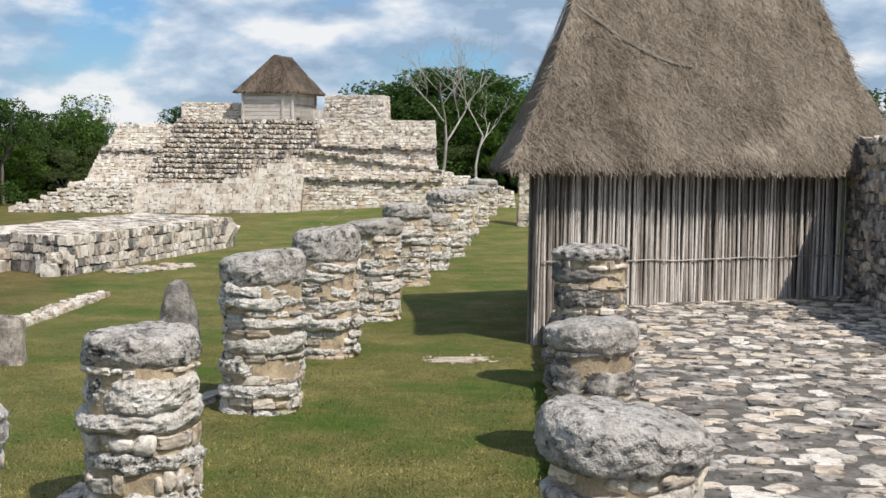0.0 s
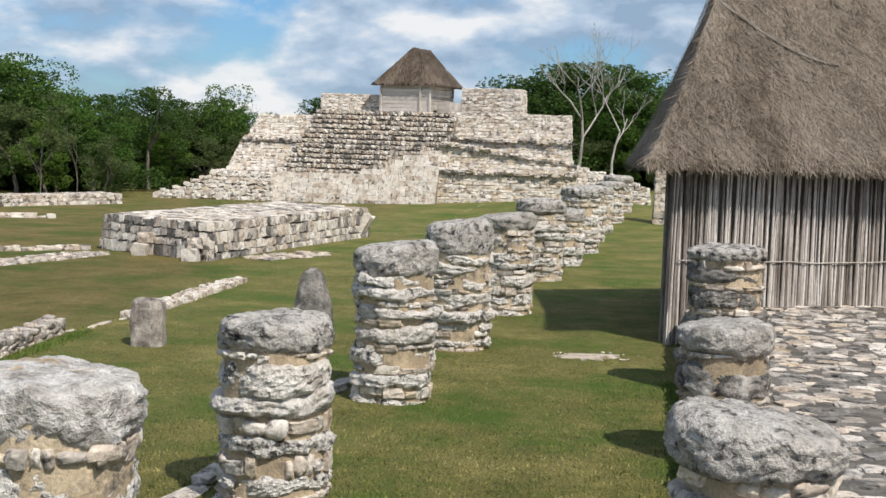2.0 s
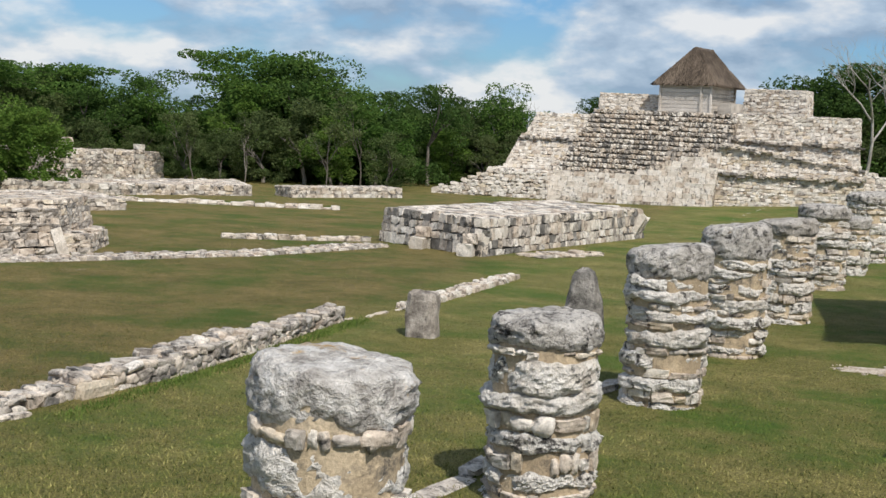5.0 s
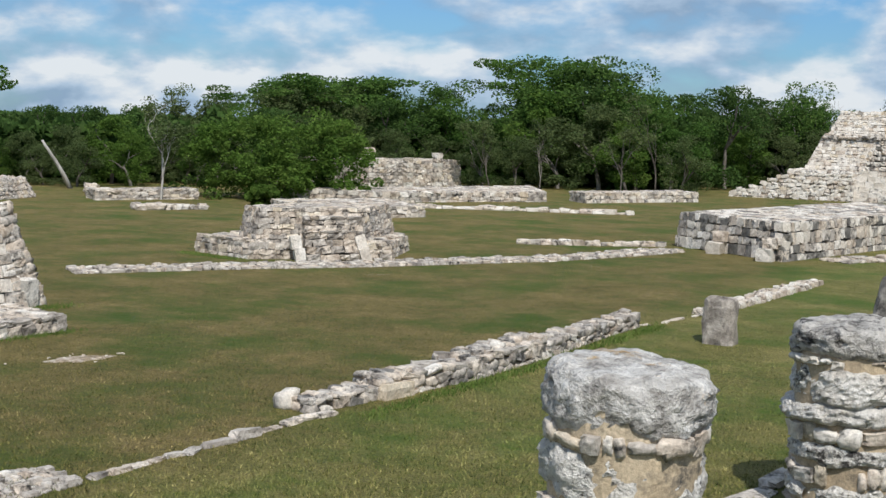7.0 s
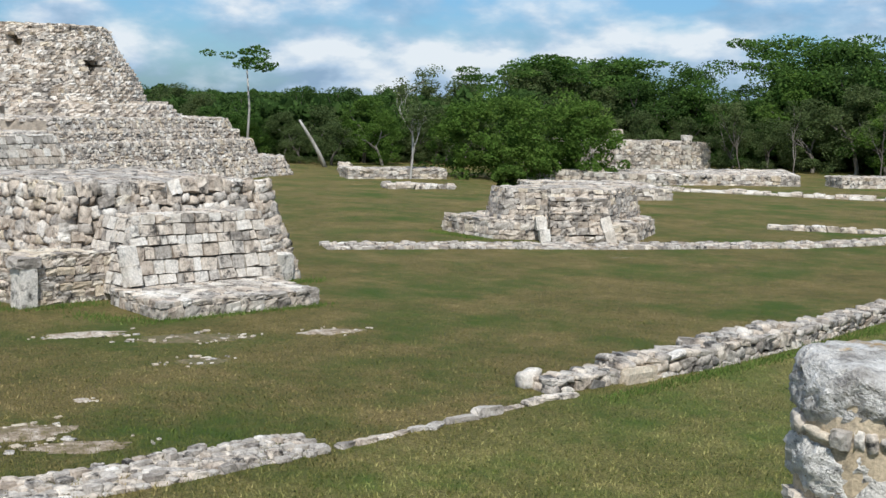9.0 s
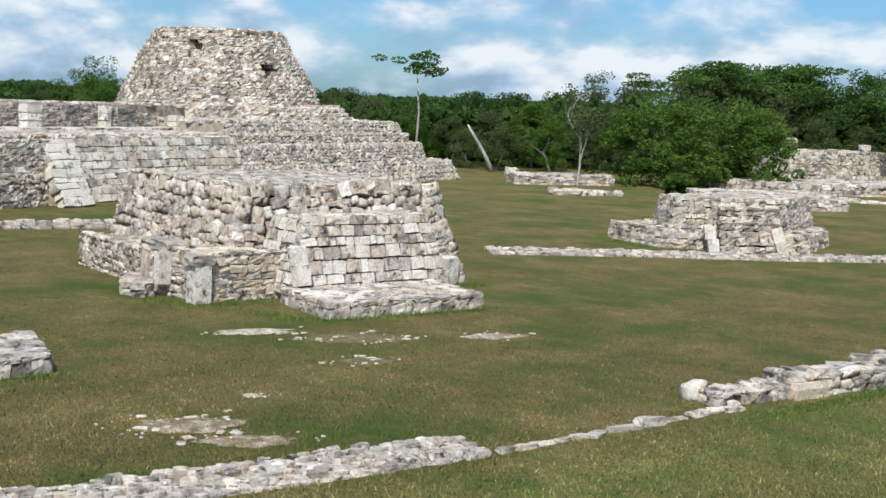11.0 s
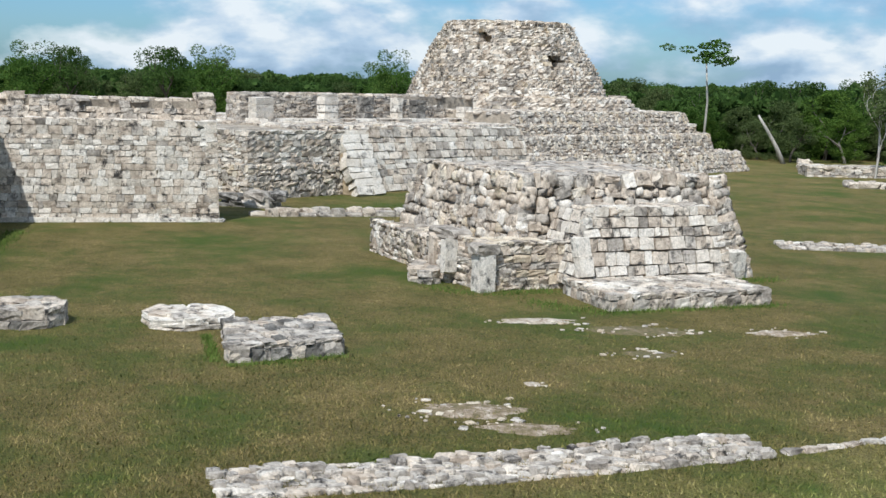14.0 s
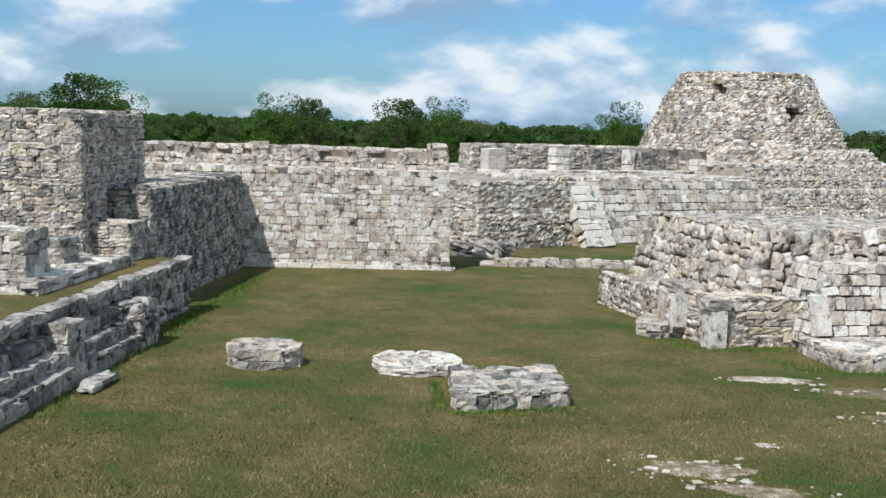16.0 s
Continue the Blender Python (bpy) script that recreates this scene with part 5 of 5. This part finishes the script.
low_mass("low_platform", [(-18.6, 41.1), (-16.1, 45.5), (-17.2, 46.3), (-19.6, 42)], 0.34, "low ruined stone platform by the wood", (0, 1, 3))
low_mass("low_platform", [(-29.4, 28.8), (-27.9, 31.8), (-29.2, 32.6), (-30.6, 29.6)], 0.30, "low ruined wall footing by the bushes", (0, 1, 3))
low_mass("low_platform", [(-20.6, 27.6), (-18.8, 30.8), (-21.5, 33.0), (-23.4, 29.8)], 0.30, "low broad stone platform on the lawn", (0, 1, 3))
kerb("rubble_wall", [(-24.6, 33.4), (-21.5, 34.6), (-15.2, 37.0)], 0.45, 0.12, "far line of pale rubble on the lawn", 0.35, (("pale", 3), ("lime", 3)), limit=80)
kerb("cobble_patch", [(-26.0, 26.9), (-24.9, 28.6)], 0.8, 0.14, "scatter of grey rubble under the bare tree", 0.35, limit=60)
kerb("rubble_wall", [(-34.5, 33.6), (-30.5, 29.8)], 0.4, 0.22, "low line of rubble at the temple's end", 0.35, limit=60)
kerb("stone_kerb", [(-4.9, 34.8), (-4.2, 42.0), (-3.3, 50.5)], 0.08, 0.02, "thin pale path edge in the grass", 0.6, (("pale", 1),), limit=40)

# ---- bare rock in the lawn ----
def patch(x, y, rx, ry, turn, seed):
    t = thing("bare_patch", (x, y, 0), "worn patch of bare limestone and earth in the lawn", "bare ground", kind="structure")
    rr = random.Random(seed)
    m = 40
    ca, sa = math.cos(turn), math.sin(turn)
    specs = []
    vs = [(x, y, ground_height(x, y) + 0.012)]
    for f in (0.5, 1.0):
        for k in range(m):
            a = 2 * math.pi * k / m
            w = 1.0 * f * (1 + (0.5 * noise.noise((math.cos(a) * 2.5, math.sin(a) * 2.5, seed)) + 0.25 * noise.noise((math.cos(a) * 7, math.sin(a) * 7, seed))) * (f == 1.0))
            px, py = math.cos(a) * rx * w, math.sin(a) * ry * w
            px, py = x + px * ca - py * sa, y + px * sa + py * ca
            vs.append((px, py, ground_height(px, py) + (0.012 if f < 1 else -0.006)))
    fs = [(0, 1 + k, 1 + (k + 1) % m) for k in range(m)] + [(1 + k, 1 + m + k, 1 + m + (k + 1) % m, 1 + (k + 1) % m) for k in range(m)]
    part("worn_earth", vs, fs, EARTH, t)
    for _ in range(int(420 * rx * ry) + 12):
        a, q = rr.uniform(0, 6.283), 1.45 * rr.random() ** 0.7
        px, py = math.cos(a) * rx * q, math.sin(a) * ry * q
        if noise.noise((px * 3.2 + seed, py * 3.2, 0)) < 0.0:
            continue
        px, py = x + px * ca - py * sa, y + px * sa + py * ca
        w = 0.015 + 0.06 * rr.random() ** 3
        specs.append((Matrix.Translation((px, py, ground_height(px, py) + 0.006)) @ Matrix.Rotation(rr.uniform(0, 6), 4, "Z") @ Matrix.Diagonal((w * 1.5, w, rr.uniform(0.008, 0.02), 1)), "flag", rr.choice(("warm", "warm", "grey", "lime"))))
    lay(t, specs, 40)
for k, (x, y, rx, ry, a) in enumerate(((-11.9, 7.75, 0.55, 0.22, 1.2), (-11.0, 8.5, 0.7, 0.3, 1.0), (-9.95, 7.8, 0.32, 0.2, 1.2), (-8.75, 5.1, 0.5, 0.3, 1.1), (-8.1, 5.25, 0.42, 0.2, 1.0), (-9.3, 6.05, 0.1, 0.08, 0), (-10.35, 9.9, 0.4, 0.2, 1.2), (0.3, 16.2, 0.5, 0.25, 0.3))):
    patch(x, y, rx, ry, a, 50 + k)

# ---- trees ----
def leaf_cloud(rr, clumps, per, size):
    """Small leaf blades gathered in uneven clumps."""
    rng = np.random.RandomState(rr.randrange(10 ** 6))
    pts = []
    for c, rad in clumps:
        d = rng.normal(size=(per, 3))
        d /= np.linalg.norm(d, axis=1, keepdims=True)
        q = rng.uniform(0.35, 1.0, (per, 1)) ** 0.5
        pts.append(np.array(c) + d * q * np.array(rad))
    p = np.concatenate(pts)
    n = len(p)
    a = rng.normal(size=(n, 3)); a[:, 2] *= 0.5; a /= np.linalg.norm(a, axis=1, keepdims=True)
    b = np.cross(a, rng.normal(size=(n, 3))); b /= np.linalg.norm(b, axis=1, keepdims=True)
    L = rng.uniform(0.6, 1.3, (n, 1)) * size
    v = np.empty((n, 4, 3))
    v[:, 0], v[:, 1], v[:, 2], v[:, 3] = p - a * L, p + b * L * 0.55, p + a * L, p - b * L * 0.55
    f = np.arange(n * 4).reshape(n, 4)
    return v.reshape(-1, 3), f

def limbs(rr, h, r, spread, depth, start=None, lean=(0, 0)):
    """Tapered trunk and limbs; gives the mesh and the ends of the twigs."""
    vs, fs, ends = [], [], []
    def tube(pts, r0, r1, m=6):
        base = len(vs)
        for j, p in enumerate(pts):
            d = (pts[min(j + 1, len(pts) - 1)] - pts[max(0, j - 1)]).normalized()
            s = d.cross(Vector((1, 0.3, 0.1))).normalized()
            w = s.cross(d)
            q = r0 + (r1 - r0) * j / (len(pts) - 1)
            for k in range(m):
                a = 2 * math.pi * k / m
                vs.append(tuple(p + (s * math.cos(a) + w * math.sin(a)) * q))
        for j in range(len(pts) - 1):
            for k in range(m):
                fs.append((base + j * m + k, base + j * m + (k + 1) % m, base + (j + 1) * m + (k + 1) % m, base + (j + 1) * m + k))
    def grow(p, d, length, rad, level):
        pts = [p]
        for j in range(4):
            d = (d + Vector((rr.gauss(0, 0.14), rr.gauss(0, 0.14), rr.gauss(0.03, 0.08)))).normalized()
            pts.append(pts[-1] + d * length / 4)
        tube(pts, rad, rad * 0.6, 6 if level == depth else 4)
        if level == 0:
            ends.append(pts[-1])
            return
        for k in range(rr.choice((2, 3, 3))):
            a = rr.uniform(0, 6.283)
            dd = (d + Vector((math.cos(a), math.sin(a), rr.uniform(-0.1, 0.5))) * spread).normalized()
            grow(pts[rr.choice((2, 3, 4))], dd, length * rr.uniform(0.5, 0.8), rad * 0.55, level - 1)
    grow(Vector((0, 0, -0.1)), Vector((lean[0], lean[1], 1)).normalized(), h * 0.42, r, depth)
    return vs, fs, ends

def tree_model(seed, h, wide, mat, low, flat=False):
    """A tree at the origin: low is the height, as a part of the whole, at which its leaves begin."""
    rr = random.Random(seed)
    t = thing("tree", (0, 0, 0), "dark green broadleaf scrub tree at the wood's edge", "tree", "trees round the ruins")
    vs, fs, ends = limbs(rr, h * 0.95, 0.035 * h ** 0.8, 0.8, 2)
    part("trunk", vs, fs, BARK, t, smooth=True)
    clumps = []
    for e in ends:
        z = max(h * low, min(e.z, h * 0.95))
        clumps.append(((e.x * 1.1, e.y * 1.1, z), (wide * 0.33, wide * 0.33, h * 0.10)))
    for k in range(26):
        a, q = rr.uniform(0, 6.283), math.sqrt(rr.random())
        f = rr.uniform(low, 0.93)
        if flat:
            f = rr.uniform(0.72, 0.95)
        env = math.sin(min(1.0, (1.03 - f) / (1.03 - low) * 1.5) * math.pi / 2) if not flat else 1.0
        cr = wide * rr.uniform(0.2, 0.4)
        clumps.append(((math.cos(a) * wide * q * env, math.sin(a) * wide * q * env, h * f), (cr, cr, cr * (0.7 if not flat else 0.3))))
    v, f = leaf_cloud(rr, clumps, 230, 0.064)
    part("crown", v.tolist(), f.tolist(), mat, t, "dense small dark green leaves")
    return t

MODELS = [tree_model(400 + k, 4.5, w, LEAF[m], low, fl) for k, (w, m, low, fl) in enumerate(((1.9, 0, 0.06, False), (1.6, 3, 0.05, False), (1.9, 2, 0.1, False), (1.5, 0, 0.25, False), (2.1, 1, 0.22, False), (2.4, 1, 0.5, True), (1.7, 2, 0.04, False)))]
for m in MODELS:
    m.location = (40 + 3 * MODELS.index(m), 95, 0)
# how high the wood stands over the horizon, in degrees, along the bearings it closes
SKYLINE = ((-23, 3.4), (-3.8, 3.3), (-0.5, 3.8), (1.2, 3.6), (2.8, 3.0), (4, 2.8), (5, 1.6), (10, 1.4), (11.2, 2.1), (11.9, 1.3), (13.1, 1.2), (15.1, 2.3), (16.5, 1.75), (18.3, 2.3), (19.8, 1.95), (21.3, 2.2), (22.4, 3.0), (26.6, 3.2), (27.5, 1.8), (29.5, 1.1), (30.4, 2.05), (31.4, 1.9), (32.1, 1.1), (32.9, 2.1), (36, 2.2), (37.7, 1.85), (39.3, 1.45), (41, 1.15), (44.4, 0.9), (48.3, 0.55), (51.6, 0.35), (54, 0.5), (62.7, 0.4), (63.6, 1.0), (66.2, 0.3), (68.7, 0.2), (70.5, 0.5), (71.4, 0.95), (73.6, 0.95), (76.3, 0.2), (77.1, 0.85), (78.8, 0.9), (81, 0.2), (84.8, 0.2), (85.2, 1.05), (86.9, 1.55), (89.1, 1.1), (93, 0.5))
def wood_top(az, d):
    a = np.interp(az, [p[0] for p in SKYLINE], [p[1] for p in SKYLINE])
    return EYE + math.tan(radians(a)) * d
ZONES = ((-23, -11, 42, 7.8), (-6.5, 8, 72, 6.6), (8, 13, 67, 5.2), (13, 20, 61, 4.95), (20, 24, 53, 5.0), (24, 28, 54.5, 5.7), (28, 34, 55, 4.6), (34, 37.5, 55, 4.8), (37.5, 44, 51, 3.75), (44, 52, 49, 3.15), (52, 62, 64, 3.3), (62, 76, 66, 3.6), (76, 93, 62, 3.5))
TR = random.Random(77)
for a0, a1, D, top in ZONES:
    for row, (dd, hf, pool) in enumerate(((0.8, 0.62, (1, 2, 6, 6, 1)), (2.6, 0.84, (0, 1, 2, 4)), (5.5, 0.97, (0, 3, 4, 0, 2)))):
        step = math.degrees((1.9 if row < 2 else 2.3) / (D + dd)) * (top / 4.5) ** 0.5
        az = a0 + step * TR.random()
        while az < a1:
            d = D + dd + TR.uniform(-0.8, 0.8)
            x, y = -math.sin(radians(az)) * d, math.cos(radians(az)) * d
            h = wood_top(az, d) * hf * TR.uniform(0.93 if row == 2 else 0.78, 1.03)
            k = h / 4.5
            ob = copy_thing(MODELS[TR.choice(pool)], Matrix.Translation((x, y, ground_height(x, y) - 0.03)) @ Matrix.Rotation(TR.uniform(0, 6.28), 4, "Z"))
            ob.scale = (k * TR.uniform(0.95, 1.25), k * TR.uniform(0.95, 1.25), k)
            az += step * TR.uniform(0.7, 1.3)

# single trees that stand out against the sky
for az, d, wide, k in ((35.2, 60, 1.5, 5), (36.9, 60, 1.1, 5), (33.4, 60, 1.0, 4), (30.8, 58, 1.0, 4), (26.0, 59, 1.1, 4), (24.6, 59, 1.1, 0), (23.2, 58, 1.0, 4), (26.6, 61, 1.0, 5), (18.4, 60, 0.9, 0), (15.1, 64, 0.9, 4), (86.9, 60, 1.1, 0), (85.6, 61, 0.9, 4), (78.8, 60, 0.9, 4), (77.4, 60, 0.9, 0), (73.4, 62, 0.9, 0), (71.5, 62, 0.9, 4), (63.6, 64, 0.8, 4), (38.6, 58, 1.1, 5), (0.0, 75, 1.2, 0), (-1.4, 76, 1.2, 0), (-3.6, 75, 1.2, 4), (2.4, 76, 1.0, 0), (11.1, 72, 0.8, 0)):
    h = wood_top(az, d) * (1.07 if az > 60 else 0.96)
    x, y = -math.sin(radians(az)) * d, math.cos(radians(az)) * d
    ob = copy_thing(MODELS[k], Matrix.Translation((x, y, ground_height(x, y) - 0.03)) @ Matrix.Rotation(az * 1.7, 4, "Z"))
    ob.scale = (h / 4.5 * wide, h / 4.5 * wide, h / 4.5 * 1.03)

def undergrowth():
    """Dense low growth that closes the wood behind its first trees."""
    rng = np.random.RandomState(12)
    vs = []
    for a0, a1, D, top in ZONES + ((-23, 93, 112, 2.7),):
        n = int((a1 - a0) * D * (30 if D < 100 else 13))
        az, d = np.radians(rng.uniform(a0, a1, n)), D + rng.uniform(3.0, 11.0, n)
        z = rng.uniform(0, 0.80, n) * np.array([wood_top(q, D) * (0.88 + 0.3 * noise.noise((q * 0.9, D, 0))) for q in np.degrees(az)])
        if D > 100:
            z = rng.uniform(0, 1, n) * np.array([top + 0.45 * noise.noise((q * 0.7, 3, 0)) + 0.3 * noise.noise((q * 2.3, 5, 0)) for q in np.degrees(az)])
        p = np.stack([-np.sin(az) * d, np.cos(az) * d, z], 1)
        a = rng.normal(size=(n, 3)); a /= np.linalg.norm(a, axis=1, keepdims=True)
        b = np.cross(a, rng.normal(size=(n, 3))); b /= np.linalg.norm(b, axis=1, keepdims=True)
        L = rng.uniform(0.12, 0.3, (n, 1))
        vs.append(np.stack([p - a * L, p + b * L * 0.6, p + a * L, p - b * L * 0.6], 1))
    v = np.concatenate(vs)
    ob = new("undergrowth", mesh_from("undergrowth", v.reshape(-1, 3).tolist(), np.arange(len(v) * 4).reshape(-1, 4).tolist(), LEAF[0]))
    tagged(ob, "dense dark green undergrowth in the wood", "undergrowth", kind="stuff")
undergrowth()

def bush(x, y, h, w, seed, mat, label):
    rr = random.Random(seed)
    t = thing("bush", (x, y, 0), label, "bush", "bushes by the lawn")
    vs, fs, ends = limbs(rr, h * 0.9, 0.05, 1.0, 2)
    vs = [(v[0] + x, v[1] + y, v[2]) for v in vs]
    part("stem", vs, fs, BARK, t, smooth=True)
    clumps = []
    for k in range(46):
        a, q = rr.uniform(0, 6.283), math.sqrt(rr.random())
        f = rr.uniform(0.06, 0.93)
        env = math.sqrt(max(0.05, 1 - (max(0, f - 0.25) / 0.75) ** 2))
        cr = w * rr.uniform(0.14, 0.26)
        clumps.append(((x + math.cos(a) * w * q * env, y + math.sin(a) * w * q * env, h * f), (cr, cr, cr * 0.75)))
    v, f = leaf_cloud(rr, clumps, 120, 0.06)
    part("crown", v.tolist(), f.tolist(), mat, t, "dense green leaves")
for k, (x, y, h, w) in enumerate(((-28.3, 33.0, 2.5, 1.5), (-27.4, 33.9, 2.9, 1.7), (-26.6, 35.2, 3.1, 1.8), (-26.4, 36.8, 2.7, 1.6), (-25.4, 36.0, 2.1, 1.4), (-26.3, 33.6, 1.9, 1.3))):
    bush(x, y, h, w, 600 + k, LEAF[3], "large leafy green bush beside the lawn")
bush(-24.6, 30.9, 0.6, 0.6, 611, LEAF[3], "small bright green shrub on the rubble")

def bare_tree(x, y, h, r, seed, mat, label, leaves=0, depth=4, spread=0.7):
    rr = random.Random(seed)
    t = thing("bare_tree", (x, y, 0), label, "tree")
    z0 = ground_height(x, y)
    vs, fs, ends = limbs(rr, h, r, spread, depth)
    part("trunk", [(v[0] + x, v[1] + y, v[2] + z0) for v in vs], fs, mat, t, smooth=True)
    if leaves:
        v, f = leaf_cloud(rr, [((e.x + x, e.y + y, e.z + z0), (0.25, 0.25, 0.15)) for e in ends], leaves, 0.05)
        part("crown", v.tolist(), f.tolist(), LEAF[2], t, "few small yellow-green leaves")
bare_tree(-28.4, 30.6, 3.7, 0.04, 703, PALEBARK, "small bare grey tree with few leaves", 7, 6, 0.62)
bare_tree(0.3, 66.5, 8.8, 0.10, 705, PALEBARK, "leafless pale-limbed tree behind the pyramid", 0, 6, 0.75)
bare_tree(1.9, 67.5, 7.6, 0.08, 708, PALEBARK, "leafless pale-limbed tree behind the pyramid", 0, 6, 0.75)
bare_tree(-15.6, 61.5, 5.6, 0.08, 712, PALEBARK, "grey leafless tree in the wood", 0)
bare_tree(-16.6, 61.5, 5.2, 0.08, 713, PALEBARK, "grey leafless tree in the wood", 0)
for k, (az, d, h) in enumerate(((28.6, 53.5, 3.3), (26.4, 52.6, 3.0), (22.8, 51.6, 3.6), (21.3, 51.8, 3.9), (34.6, 53.6, 3.0))):
    bare_tree(-math.sin(radians(az)) * d, math.cos(radians(az)) * d, h, 0.03, 720 + k, BARK, "slender sapling with a thin stem and sparse leaves", 60, 3, 0.4)
dead = thing("dead_trunk", (-34.9, 33, 0), "pale leaning dead tree trunk", "dead tree")
rail(dead, [Vector((-34.87, 33.0, -0.1)), Vector((-35.0, 32.75, 0.5)), Vector((-35.15, 32.5, 1.0)), Vector((-35.35, 32.25, 1.5)), Vector((-35.45, 32.2, 1.68))], 0.10, PALEBARK, "trunk", taper=0.35)

def umbrella_tree(x, y, h):
    rr = random.Random(88)
    t = thing("tall_tree", (x, y, 0), "slender tall tree with a flat open crown", "tree")
    rail(t, [Vector((x, y, -0.1)), Vector((x + 0.05, y + 0.1, h * 0.5)), Vector((x, y, h * 0.85))], 0.055, PALEBARK, "trunk", taper=0.5)
    clumps = [((x + rr.gauss(0, 0.55), y + rr.gauss(0, 0.55), h * rr.uniform(0.84, 1.0)), (0.34, 0.34, 0.13)) for _ in range(16)]
    v, f = leaf_cloud(rr, clumps, 60, 0.07)
    part("crown", v.tolist(), f.tolist(), LEAF[1], t, "flat tufts of green leaves")
umbrella_tree(-36.9, 30.9, 4.15)

# ---- longer green grass where the mower does not reach ----
def tufts():
    rng = np.random.RandomState(9)
    lines = (((-13.0, 8.35), (-12.0, 8.75), 0.22), ((-12.05, 8.8), (-11.72, 11.2), 0.12), ((-14.3, 7.75), (-13.7, 8.05), 0.2), ((-13.6, 8.2), (-13.55, 9.1), 0.2), ((-13.4, 11.6), (-13.3, 12.6), 0.2),
             ((0.72, 6.2), (0.86, 9.6), 0.16), ((0.95, 9.8), (1.2, 14.5), 0.10), ((-2.5, 8.4), (-1.5, 8.6), 0.10), ((-6.3, 9.4), (-6.15, 13.2), 0.12), ((-6.2, 13.2), (-6.15, 16.2), 0.14), ((-11.5, 0.1), (-16.5, 2.1), 0.2), ((-16.5, 2.1), (-21.5, 4.0), 0.2), ((-17.1, 19.0), (-15.4, 18.6), 0.15), ((-10.9, 3.8), (-10.9, 5.0), 0.06), ((-12.3, 4.1), (-11.1, 3.78), 0.06))
    vs = []
    for a, b, spread in lines:
        a, b = np.array(a), np.array(b)
        n = int(np.linalg.norm(b - a) * (420 + 1800 * spread))
        p = a + (b - a) * rng.random_sample((n, 1)) + rng.normal(0, spread * 0.55, (n, 2))
        z = np.array([ground_height(x, y) for x, y in p])
        h, w, t = rng.uniform(0.02, 0.075, n) * (0.5 + 0.5 * rng.random_sample(n)), rng.uniform(0.003, 0.007, n), rng.uniform(0, 6.283, n)
        lean = rng.normal(0, 0.022, (n, 2))
        vs.append(np.stack([np.stack([p[:, 0] - np.cos(t) * w, p[:, 1] - np.sin(t) * w, z - 0.005], 1), np.stack([p[:, 0] + np.cos(t) * w, p[:, 1] + np.sin(t) * w, z - 0.005], 1), np.stack([p[:, 0] + lean[:, 0], p[:, 1] + lean[:, 1], z + h], 1)], 1))
    v = np.concatenate(vs)
    ob = new("long_grass", mesh_from("long_grass", v.reshape(-1, 3).tolist(), np.arange(len(v) * 3).reshape(-1, 3).tolist(), TUFT))
    tagged(ob, "longer bright green grass along walls and stones", "grass", kind="stuff")
tufts()

# ---- grass blades ----
def blades():
    rng = np.random.RandomState(5)
    n = 480000
    r = 6.0 + 26.0 * rng.random_sample(n) ** 1.25
    az = np.radians(rng.uniform(-9, 93, n))
    x, y = -np.sin(az) * r, np.cos(az) * r
    keep = x < 0.95 + (y - 7.78) * 0.062
    keep &= ~((x < -11.6) & (x > -18.0) & (y > 8.0) & (y < 13.0))
    keep &= ~((x < -10.9) & (x > -12.4) & (y > 3.8) & (y < 5.5))
    keep &= (y > 0.12 - (x + 11.4) * 0.35) | (x > -9)
    x, y = x[keep], y[keep]
    n = len(x)
    z = np.array([ground_height(a, b) for a, b in zip(x, y)])
    h = rng.uniform(0.010, 0.036, n) * np.clip(9.0 / np.hypot(x, y), 0.45, 1.0)
    a = rng.uniform(0, 6.283, n)
    w = rng.uniform(0.003, 0.0075, n)
    lx, ly = rng.normal(0, 0.018, n), rng.normal(0, 0.018, n)
    v = np.empty((n, 3, 3))
    v[:, 0] = np.stack([x - np.cos(a) * w, y - np.sin(a) * w, z - 0.006], 1)
    v[:, 1] = np.stack([x + np.cos(a) * w, y + np.sin(a) * w, z - 0.006], 1)
    v[:, 2] = np.stack([x + lx, y + ly, z + h], 1)
    me = bpy.data.meshes.new("grass")
    me.from_pydata(v.reshape(-1, 3).tolist(), [], np.arange(n * 3).reshape(n, 3).tolist())
    me.materials.append(BLADE)
    tagged(new("grass", me), "short mown grass blades, green and straw", "grass", kind="stuff")
blades()
